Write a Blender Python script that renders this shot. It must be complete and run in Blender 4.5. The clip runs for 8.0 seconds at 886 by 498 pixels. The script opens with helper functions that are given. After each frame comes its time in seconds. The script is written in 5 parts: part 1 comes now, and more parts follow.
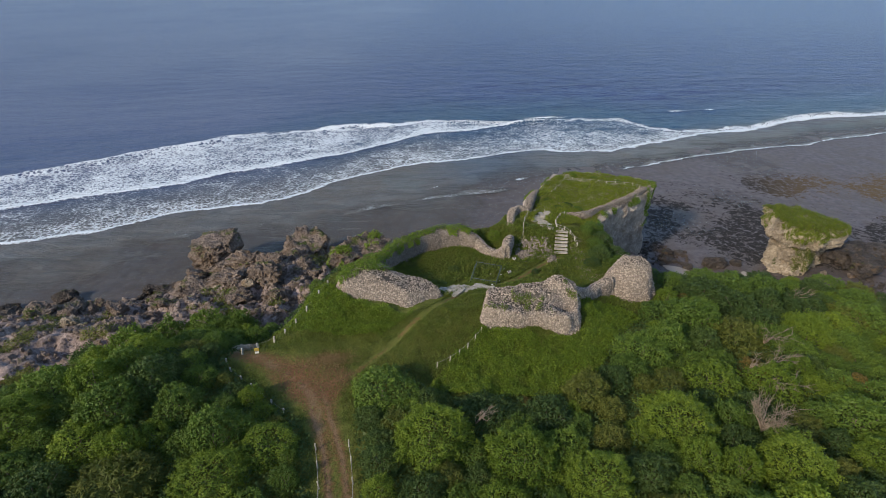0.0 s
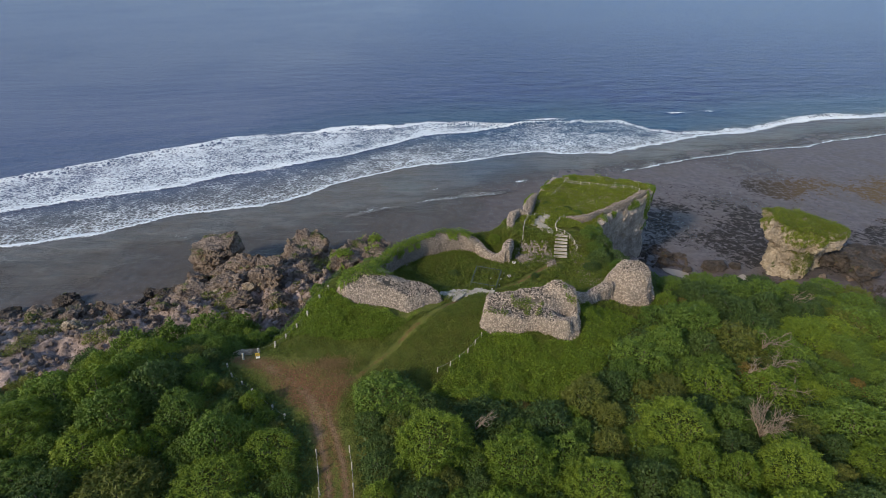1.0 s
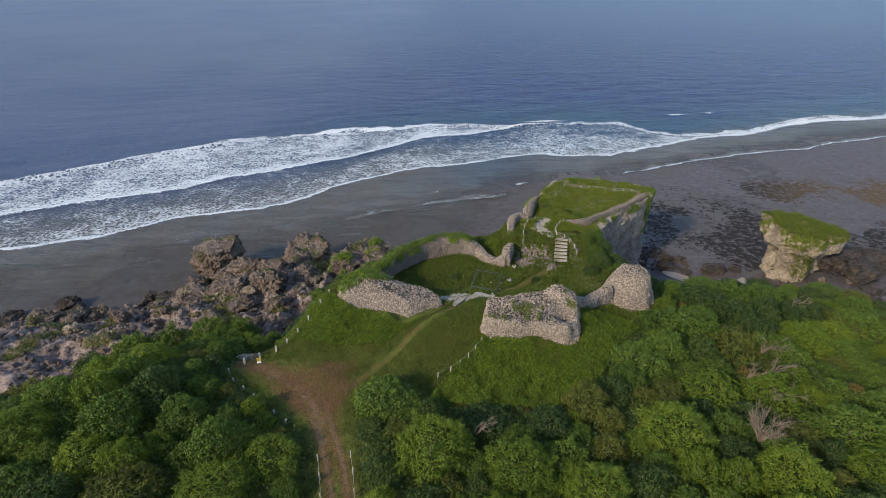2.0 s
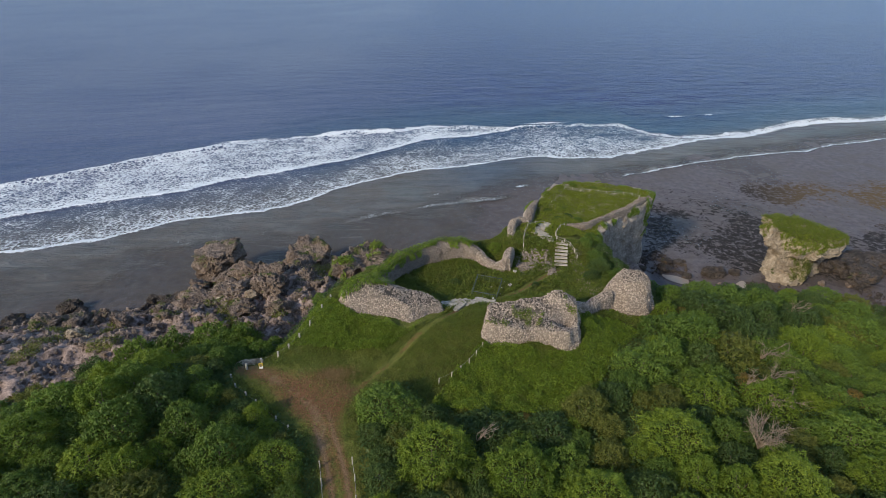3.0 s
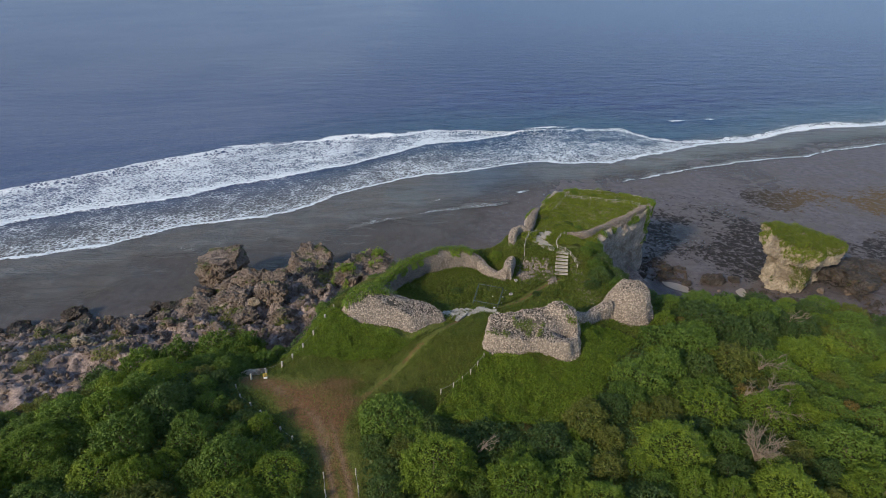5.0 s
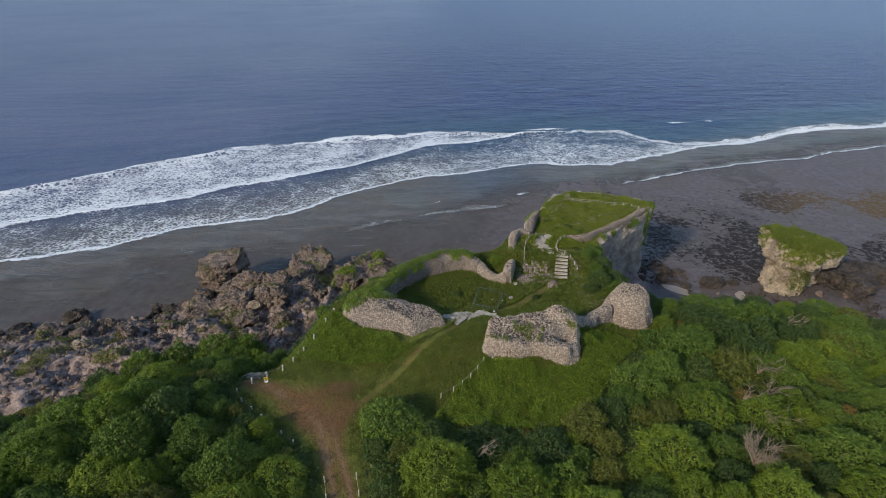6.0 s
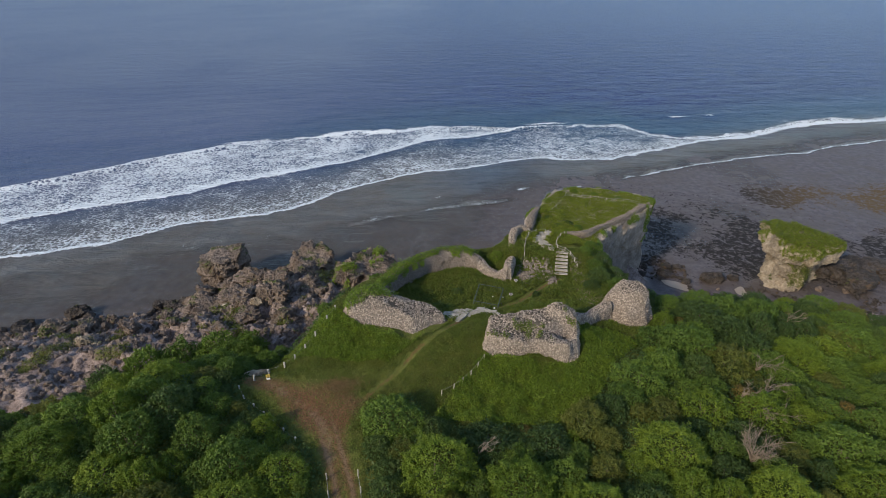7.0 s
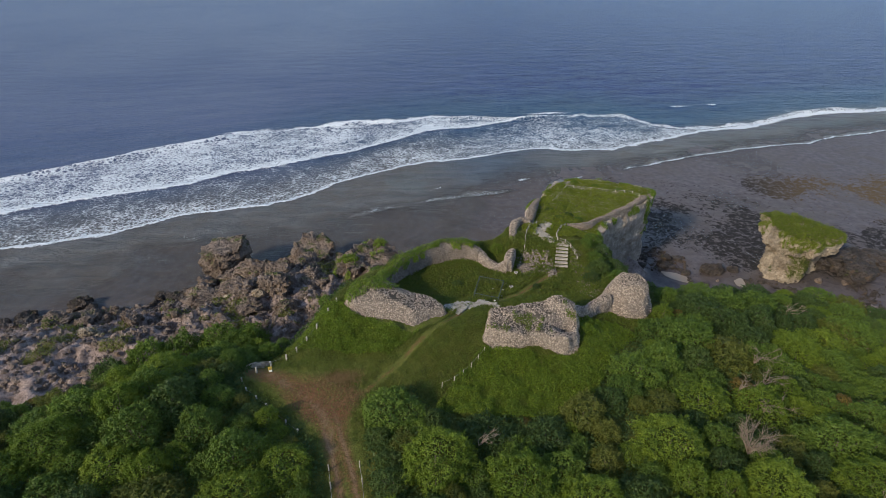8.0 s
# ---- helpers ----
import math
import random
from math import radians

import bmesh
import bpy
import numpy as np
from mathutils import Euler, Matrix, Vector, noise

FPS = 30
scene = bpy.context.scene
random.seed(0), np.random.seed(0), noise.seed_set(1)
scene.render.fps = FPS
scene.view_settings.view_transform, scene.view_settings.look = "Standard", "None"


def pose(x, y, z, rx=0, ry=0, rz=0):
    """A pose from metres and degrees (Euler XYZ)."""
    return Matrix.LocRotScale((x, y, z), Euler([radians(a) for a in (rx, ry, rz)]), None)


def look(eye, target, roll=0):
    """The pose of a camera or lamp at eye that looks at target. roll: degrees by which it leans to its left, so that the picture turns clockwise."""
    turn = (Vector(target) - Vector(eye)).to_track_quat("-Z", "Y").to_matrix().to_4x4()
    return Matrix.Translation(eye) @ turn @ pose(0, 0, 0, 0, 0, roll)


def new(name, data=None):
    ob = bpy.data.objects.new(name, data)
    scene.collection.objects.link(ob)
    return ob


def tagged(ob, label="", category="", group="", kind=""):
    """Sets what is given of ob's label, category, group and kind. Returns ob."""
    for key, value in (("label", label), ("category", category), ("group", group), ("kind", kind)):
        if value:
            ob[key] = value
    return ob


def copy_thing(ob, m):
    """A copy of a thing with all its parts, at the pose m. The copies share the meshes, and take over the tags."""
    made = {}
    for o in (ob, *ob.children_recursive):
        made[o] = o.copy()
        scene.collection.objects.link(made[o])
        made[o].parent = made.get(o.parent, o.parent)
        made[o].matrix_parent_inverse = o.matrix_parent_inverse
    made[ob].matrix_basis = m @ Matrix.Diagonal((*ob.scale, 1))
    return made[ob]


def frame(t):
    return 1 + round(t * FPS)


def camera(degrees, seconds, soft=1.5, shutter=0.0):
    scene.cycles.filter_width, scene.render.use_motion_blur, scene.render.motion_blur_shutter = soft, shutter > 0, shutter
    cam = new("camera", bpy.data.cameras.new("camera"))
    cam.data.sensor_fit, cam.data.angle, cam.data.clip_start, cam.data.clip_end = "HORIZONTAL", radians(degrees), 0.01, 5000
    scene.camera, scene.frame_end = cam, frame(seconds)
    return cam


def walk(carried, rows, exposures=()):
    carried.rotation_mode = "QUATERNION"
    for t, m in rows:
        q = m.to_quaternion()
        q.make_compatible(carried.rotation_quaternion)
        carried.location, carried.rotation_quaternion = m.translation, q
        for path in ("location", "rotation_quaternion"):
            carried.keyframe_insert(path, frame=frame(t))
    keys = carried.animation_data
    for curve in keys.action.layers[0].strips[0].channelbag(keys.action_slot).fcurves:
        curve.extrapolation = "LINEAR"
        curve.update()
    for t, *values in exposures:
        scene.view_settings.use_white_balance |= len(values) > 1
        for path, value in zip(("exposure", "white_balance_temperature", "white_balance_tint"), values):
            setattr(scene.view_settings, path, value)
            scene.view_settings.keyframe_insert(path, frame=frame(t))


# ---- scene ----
cam = camera(80.0, 8.0, soft=0.75)
PATH = [
    (0, (-0.163, 0.639, 50.416), (-0.163, 2.413, 49.491), -0.2),
    (0.5, (-0.143, 0.654, 50.719), (-0.144, 2.428, 49.794), -0.3),
    (1, (-0.175, 0.678, 51.056), (-0.175, 2.452, 50.131), -0.2),
    (1.5, (-0.193, 0.666, 51.331), (-0.193, 2.44, 50.408), -0.2),
    (3, (-0.303, 0.723, 52.344), (-0.304, 2.497, 51.421), -0.2),
    (3.5, (-0.297, 0.708, 52.747), (-0.3, 2.482, 51.824), -0.2),
    (4, (-0.334, 0.674, 53.128), (-0.337, 2.449, 52.206), -0.2),
    (4.5, (-0.378, 0.628, 53.483), (-0.382, 2.403, 52.562), -0.2),
    (6, (-0.479, 0.566, 54.332), (-0.482, 2.342, 53.412), -0.1),
    (6.5, (-0.458, 0.558, 54.599), (-0.462, 2.332, 53.676), -0.2),
    (7, (-0.469, 0.585, 54.875), (-0.474, 2.35, 53.933), -0.2),
    (7.5, (-0.481, 0.643, 55.183), (-0.487, 2.389, 54.207), -0.2),
    (8, (-0.478, 0.623, 55.435), (-0.485, 2.368, 54.456), -0.2),
]
walk(cam, [(t, look(eye, target, roll)) for t, eye, target, roll in PATH], exposures=((0.0, 0.46), (4.5, 0.43), (6.0, 0.36), (8.0, 0.35)))

# ---- world and sun ----
SUN_FROM = Vector((-0.68, -0.68, 0.52)).normalized()
world = bpy.data.worlds.new("world")
scene.world = world
world.use_nodes = True
wn = world.node_tree.nodes
wn.clear()
sky = wn.new("ShaderNodeTexSky")
sky.sky_type, sky.sun_disc = "NISHITA", False
sky.sun_elevation = math.asin(SUN_FROM.z)
sky.sun_rotation = math.atan2(SUN_FROM.x, SUN_FROM.y)
sky.air_density, sky.dust_density, sky.ozone_density = 1.0, 0.6, 2.2
bg = wn.new("ShaderNodeBackground")
bg.inputs["Strength"].default_value = 0.155
wo = wn.new("ShaderNodeOutputWorld")
world.node_tree.links.new(sky.outputs[0], bg.inputs[0])
world.node_tree.links.new(bg.outputs[0], wo.inputs[0])
sun = new("sun", bpy.data.lights.new("sun", "SUN"))
sun.data.energy, sun.data.angle, sun.data.color = 2.8, radians(6.0), (1.0, 0.86, 0.66)
sun.matrix_basis = look(SUN_FROM * 200, (0, 0, 0))


# ---- noise and plan helpers ----
def fbm(p, scale, octaves=4, seed=0, gain=0.5):
    """Smooth value noise of points (n, 2 or 3), about -1 to 1."""
    p = np.asarray(p, float) / scale
    if p.shape[1] == 2:
        p = np.c_[p, np.zeros(len(p))]
    total, amp, norm = np.zeros(len(p)), 1.0, 0.0
    for o in range(octaves):
        q = p + 17.3 * o + 5.1 * seed
        i = np.floor(q).astype(np.int64)
        f = q - i
        f = f * f * (3 - 2 * f)
        acc = np.zeros(len(p))
        for dx in (0, 1):
            for dy in (0, 1):
                for dz in (0, 1):
                    h = (i[:, 0] + dx) * 374761393 + (i[:, 1] + dy) * 668265263 + (i[:, 2] + dz) * 2147483647 + seed * 974711
                    h = (h ^ (h >> 13)) * 1274126177
                    h = ((h ^ (h >> 16)) & 0xFFFF) / 32767.5 - 1
                    acc += h * (f[:, 0] if dx else 1 - f[:, 0]) * (f[:, 1] if dy else 1 - f[:, 1]) * (f[:, 2] if dz else 1 - f[:, 2])
        total += amp * acc
        norm += amp
        amp *= gain
        p = p * 2.03
    return total / norm * 1.6


def smooth(a, b, x):
    t = np.clip((np.asarray(x, float) - a) / (b - a), 0, 1)
    return t * t * (3 - 2 * t)


def line_distance(p, line, closed=False):
    """Distance of points (n, 2) from a polyline."""
    line = np.asarray(line, float)
    ends = np.roll(line, -1, 0) if closed else line[1:]
    best = np.full(len(p), 1e9)
    for a, b in zip(line, ends):
        ab = b - a
        k = np.clip(((p - a) @ ab) / max(ab @ ab, 1e-9), 0, 1)
        best = np.minimum(best, np.hypot(*(p - a - k[:, None] * ab).T))
    return best


def inside(p, poly):
    poly = np.asarray(poly, float)
    odd = np.zeros(len(p), bool)
    for a, b in zip(poly, np.roll(poly, -1, 0)):
        if a[1] == b[1]:
            continue
        crosses = (a[1] > p[:, 1]) != (b[1] > p[:, 1])
        odd ^= crosses & (p[:, 0] < (b[0] - a[0]) * (p[:, 1] - a[1]) / (b[1] - a[1]) + a[0])
    return odd


def signed(p, poly):
    """Distance from a closed outline, positive inside."""
    return np.where(inside(p, poly), 1, -1) * line_distance(p, poly, True)


def bump_at(p, x, y, r):
    return np.exp(-((p[:, 0] - x) ** 2 + (p[:, 1] - y) ** 2) / (r * r))


# ---- the plan: edge of the plateau, shoreline, paths ----
PLATEAU = [(-4600, 20), (-150, 20), (-80, 32), (-56, 35.5), (-46, 39.8), (-41, 43.4), (-36, 46.2), (-31, 49.6), (-27, 53.6), (-23.5, 52.5), (-20.5, 54.5), (-17.5, 58), (-15.5, 62), (-12, 66),
           (-8, 71.5), (-1.5, 75.5), (5.5, 76), (9, 78), (13, 80), (18, 80), (24, 78.5), (25.5, 72), (27, 65), (32, 64), (40, 66), (47, 67), (54, 67.5), (59, 65.5), (62, 61), (66, 56), (90, 50), (200, 40), (4600, 20), (4600, -4600), (-4600, -4600)]
LAND = [(-4600, 40), (-200, 45), (-90, 68), (-73, 73.5), (-66, 77), (-57, 77), (-50, 79.5), (-47, 85), (-40, 92), (-30, 95), (-21, 95), (-10, 91), (-2, 89), (8, 92), (14, 101), (26, 106), (38, 101), (42, 95), (40, 88),
        (36, 83), (45, 78), (56, 80), (68, 80), (80, 77), (105, 68), (200, 55), (4600, 40), (4600, -4700), (-4600, -4700)]
TRACK = [(-6.8, 10), (-7.6, 22), (-8.2, 27.5), (-9.3, 31.5), (-11.2, 36), (-12.6, 39.5), (-15, 41.8), (-18.2, 43.6), (-21.8, 45.3)]
TRAIL = [(-22.6, 46.0), (-19.3, 44.2), (-16.7, 42.3), (-14.5, 40.5), (-12.8, 38.8), (-11.6, 36.6), (-11.0, 34.4)]
FOOTPATH = [(-12.6, 39.5), (-9.5, 41.5), (-5.6, 46), (-3.0, 49.6), (0.6, 53.2), (2.6, 56), (5.5, 58.5), (9.5, 61), (13, 64.5), (16.6, 67.6)]
CLEAR = [(-10.8, 8), (-10.6, 27), (-12.0, 33.5), (-15.2, 37.2), (-22.6, 42.6), (-22.5, 47), (-20.3, 51), (-15.5, 58), (-13, 66), (-7, 70), (9, 76), (14, 90), (30, 100), (41, 92), (27, 78), (25, 68),
         (28.2, 62), (28, 56), (23, 51.5), (19, 47.5), (15.4, 41.5), (11.2, 38.6), (3.2, 38), (-2.0, 39), (-3.8, 42.0), (-8.2, 40.2), (-8.0, 36), (-6.2, 27), (-5.6, 8)]


def plateau_height(p):
    x, y = p[:, 0], p[:, 1]
    h = 15.0 + 1.8 * smooth(-18, -34, x) * smooth(60, 40, y)
    h = h - 1.6 * smooth(14, 30, x) * smooth(20, 60, y) - 2.6 * smooth(32, 52, x) * smooth(25, 55, y) - 2.0 * smooth(55, 90, x)
    h = h + 1.6 * np.exp(-(line_distance(p, [(-13, 55), (-6, 53), (6, 50.5), (14, 50.5)]) / 5.5) ** 2)
    h = h - 0.9 * smooth(56, 62, y) * smooth(-10, -3, x) * smooth(22, 17, x) * smooth(74, 70, y)
    h = h + 1.2 * smooth(68.2, 72.5, y) * smooth(7, 10, x) * smooth(26, 20, x)
    h = h - 1.5 * smooth(45, 58, y) * smooth(-14, -20, x) + 0.25 * fbm(p, 7, 4, 3)
    return h


def ground_height(p):
    d = signed(p, PLATEAU) + 0.9 * fbm(p, 5, 3, 5)
    e = signed(p, LAND) + 1.2 * fbm(p, 6, 3, 6)
    rough = 1 - smooth(0.5, 3, d)
    crag = (1 - 2 * np.abs(fbm(p, 6, 2, 7))) * 1.0 + (1 - 2 * np.abs(fbm(p, 2.4, 2, 8))) * 0.55 + (1 - 2 * np.abs(fbm(p, 1.1, 3, 18))) * 0.42
    calm = smooth(-46, -50, p[:, 0]) * smooth(70, 64, p[:, 1])
    shore = np.minimum(0.36 * np.maximum(e, 0), 6.5) + smooth(0, 4, e) * crag * rough * (1 - 0.25 * calm)
    reef = -0.02 + 0.10 * fbm(p, 9, 5, 9) + 0.06 * fbm(p, 1.3, 3, 10) - 0.35 * smooth(30, -20, p[:, 0]) * smooth(70, 100, p[:, 1])
    reef = reef - 5.0 * smooth(REEF_EDGE(p[:, 0]) - 14, REEF_EDGE(p[:, 0]) + 40, p[:, 1])
    low = np.where(e > 0, shore + np.minimum(reef, 0) * smooth(2, 0, e), reef)
    high = plateau_height(p) - 2.9 * smooth(10, 0, d) * smooth(-14, -22, p[:, 0])
    high = high - 1.5 * smooth(7, 0, d) * smooth(27, 32, p[:, 0])
    return low + (high - low) * smooth(-2.6, 0.8, d)


FIELD = {}
FX, FY, FS = -112.0, 6.0, 0.5


def field(key, p):
    """A quantity of the plan at points, from a half-metre table."""
    if key not in FIELD:
        nx, ny = 490, 216
        xx, yy = np.meshgrid(FX + FS * np.arange(nx), FY + FS * np.arange(ny))
        q = np.c_[xx.ravel(), yy.ravel()]
        table = ground_height(q) if key == "z" else signed(q, {"edge": PLATEAU, "coast": LAND, "clear": CLEAR}[key])
        FIELD[key] = table.reshape(ny, nx)
    t = FIELD[key]
    p = np.asarray(p, float)
    u = np.clip((p[:, 0] - FX) / FS, 0, t.shape[1] - 1.001)
    v = np.clip((p[:, 1] - FY) / FS, 0, t.shape[0] - 1.001)
    i, j = u.astype(int), v.astype(int)
    u, v = u - i, v - j
    return (t[j, i] * (1 - u) + t[j, i + 1] * u) * (1 - v) + (t[j + 1, i] * (1 - u) + t[j + 1, i + 1] * u) * v


def on_ground(x, y):
    return float(field("z", [(x, y)])[0])


# breaker lines, seaward to landward: y as a function of x
def curve(*xy):
    xs, ys = np.array(xy[::2], float), np.array(xy[1::2], float)
    return lambda x: np.interp(x, xs, ys)


CREST = curve(-400, 20, -160, 120, -125, 140.5, -104, 158, -85, 171.5, -73, 184, -58, 188, -39, 194.5, -19, 200.5, -8, 206, 12, 203.6, 27, 201, 45, 206.5, 69, 206, 77, 194, 93, 190.5, 122, 199.5, 135, 206.5, 156, 214.5, 181, 218.5, 400, 262)
DENSE = curve(-400, 0, -160, 92, -108, 117, -94, 125.4, -80, 131.4, -64, 142, -46, 152.8, -30, 163, -17, 175.5, -8, 185, 11, 190, 27, 197.7, 44, 203, 68, 202.5, 76, 190, 91, 186, 120, 194, 133, 201.4, 153, 209, 179, 214, 400, 256)
LEAD = curve(-400, -20, -160, 80, -95, 100.5, -75, 107, -64, 115.9, -51, 120.5, -39, 126.5, -28, 137.6, -15, 149, -9, 152, 10, 156.5, 18, 160.8, 31, 164.7, 43, 163.4, 53, 164.5, 64, 169.8, 76, 176, 90, 183.4, 119, 192.7, 132, 200.5, 153, 208, 178, 213, 400, 254)
RIPPLE = curve(-400, -30, -69, 101, -58, 103.5, -39, 108, -25, 114, -15, 119.5, 0, 127.5, 17, 130.5, 27, 136, 38, 139.5, 57, 149, 81, 159, 93, 164, 120, 170.5, 133, 178.5, 156, 184, 400, 222)
REEF_EDGE = LEAD


# ---- materials ----
def material(name, build):
    m = bpy.data.materials.new(name)
    m.use_nodes = True
    nt = m.node_tree
    nt.nodes.clear()
    out = nt.nodes.new("ShaderNodeOutputMaterial")

    def node(kind, *links, **settings):
        n = nt.nodes.new(kind)
        for key, value in settings.items():
            n[key] = value
        for socket, value in links:
            target = n.inputs[socket]
            if isinstance(value, bpy.types.NodeSocket):
                nt.links.new(value, target)
            else:
                target.default_value = value
        return n
    shader = build(node)
    nt.links.new(shader, out.inputs[0])
    return m


def rgb(c):
    return (*c, 1.0)


def texco(node, space="Object"):
    return node("ShaderNodeTexCoord").outputs[space]


def world_co(node):
    return node("ShaderNodeNewGeometry").outputs["Position"]


def noise_tex(node, co, scale, detail=4.0, rough=0.55, distort=0.0):
    return node("ShaderNodeTexNoise", ("Vector", co), ("Scale", scale), ("Detail", detail), ("Roughness", rough), ("Distortion", distort)).outputs["Fac"]


def ramp(node, fac, *stops):
    n = node("ShaderNodeValToRGB", ("Fac", fac))
    el = n.color_ramp.elements
    while len(el) < len(stops):
        el.new(0.5)
    for e, (at, c) in zip(el, stops):
        e.position, e.color = at, rgb(c) if isinstance(c, tuple) else (c, c, c, 1)
    return n.outputs["Color"]


def mix(node, fac, a, b):
    n = node("ShaderNodeMix", (0, fac))
    n.data_type = "RGBA"
    tree = n.id_data
    for socket, value in ((6, a), (7, b)):
        if isinstance(value, bpy.types.NodeSocket):
            tree.links.new(value, n.inputs[socket])
        else:
            n.inputs[socket].default_value = rgb(value)
    return n.outputs[2]


def calc(node, op, a, b=0.0, clamp=False):
    n = node("ShaderNodeMath", (0, a), (1, b))
    n.operation, n.use_clamp = op, clamp
    return n.outputs[0]


def attribute(node, name):
    n = node("ShaderNodeAttribute")
    n.attribute_name = name
    return n.outputs["Fac"]


def bump(node, height, strength, distance):
    return node("ShaderNodeBump", ("Height", height), ("Strength", strength), ("Distance", distance)).outputs[0]


def principled(node, colour, rough, normal=None, spec=0.4, **more):
    links = [("Base Color", rgb(colour) if isinstance(colour, tuple) else colour), ("Roughness", rough), ("Specular IOR Level", spec)]
    if normal is not None:
        links.append(("Normal", normal))
    links += [(k.replace("_", " "), v) for k, v in more.items()]
    return node("ShaderNodeBsdfPrincipled", *links).outputs[0]


def build_ground(node):
    co = world_co(node)
    big, mid, fine = noise_tex(node, co, 0.12, 5), noise_tex(node, co, 0.6, 6, 0.65), noise_tex(node, co, 4.0, 6, 0.7)
    grass = mix(node, ramp(node, mid, (0.35, 0.0), (0.65, 1.0)), (0.062, 0.078, 0.014), (0.145, 0.150, 0.032))
    earth = mix(node, ramp(node, fine, (0.35, 0.0), (0.7, 1.0)), (0.120, 0.055, 0.026), (0.210, 0.104, 0.050))
    rock = mix(node, ramp(node, mid, (0.35, 0.0), (0.65, 1.0)), (0.17, 0.128, 0.110), (0.43, 0.335, 0.295))
    rock = mix(node, ramp(node, fine, (0.30, 0.75), (0.55, 0.0)), rock, (0.035, 0.028, 0.022))
    reef = mix(node, ramp(node, mid, (0.40, 0.0), (0.62, 1.0)), (0.088, 0.072, 0.073), (0.140, 0.116, 0.113))
    reef = mix(node, ramp(node, noise_tex(node, co, 0.11, 6, 0.62, 0.8), (0.44, 0.0), (0.66, 0.75)), reef, (0.100, 0.078, 0.062))
    weed_noise = noise_tex(node, co, 0.75, 9, 0.80, 0.6)
    weed = ramp(node, calc(node, "ADD", weed_noise, calc(node, "MULTIPLY", calc(node, "SUBTRACT", attribute(node, "weed"), 0.62), 0.20)), (0.525, 0.0), (0.56, 1.0))
    weed_colour = mix(node, attribute(node, "brown"), (0.026, 0.022, 0.020), (0.125, 0.082, 0.036))
    reef = mix(node, weed, reef, weed_colour)
    colour = mix(node, attribute(node, "reef"), rock, reef)
    green = calc(node, "ADD", attribute(node, "green"), calc(node, "MULTIPLY", calc(node, "SUBTRACT", mid, 0.5), 0.9), True)
    green = ramp(node, green, (0.40, 0.0), (0.60, 1.0))
    colour = mix(node, green, colour, grass)
    dirt = calc(node, "ADD", attribute(node, "dirt"), calc(node, "MULTIPLY", calc(node, "SUBTRACT", fine, 0.5), 0.8))
    dirt = ramp(node, dirt, (0.30, 0.0), (0.70, 1.0))
    colour = mix(node, dirt, colour, earth)
    wheel = calc(node, "ABSOLUTE", calc(node, "SUBTRACT", calc(node, "ABSOLUTE", calc(node, "ADD", attribute(node, "aside"), calc(node, "MULTIPLY", calc(node, "SUBTRACT", mid, 0.5), 0.7))), 0.68))
    rut = calc(node, "MULTIPLY", ramp(node, wheel, (0.08, 0.70), (0.34, 0.0)), attribute(node, "worn"))
    colour = mix(node, rut, colour, mix(node, fine, (0.16, 0.092, 0.050), (0.27, 0.180, 0.108)))
    colour = mix(node, calc(node, "MULTIPLY", attribute(node, "trodden"), ramp(node, mid, (0.30, 0.25), (0.60, 0.85))), colour, mix(node, fine, (0.19, 0.120, 0.068), (0.31, 0.220, 0.140)))
    wet = calc(node, "MULTIPLY", attribute(node, "reef"), calc(node, "SUBTRACT", 1.0, weed), True)
    roughness = ramp(node, wet, (0.0, 0.92), (1.0, 0.55))
    height = calc(node, "ADD", calc(node, "MULTIPLY", mid, 1.0), calc(node, "MULTIPLY", fine, 0.35))
    strength = ramp(node, wet, (0.0, 0.75), (1.0, 0.12))
    n = node("ShaderNodeBump", ("Height", height), ("Strength", strength), ("Distance", 0.45)).outputs[0]
    return principled(node, colour, roughness, n, 0.22)


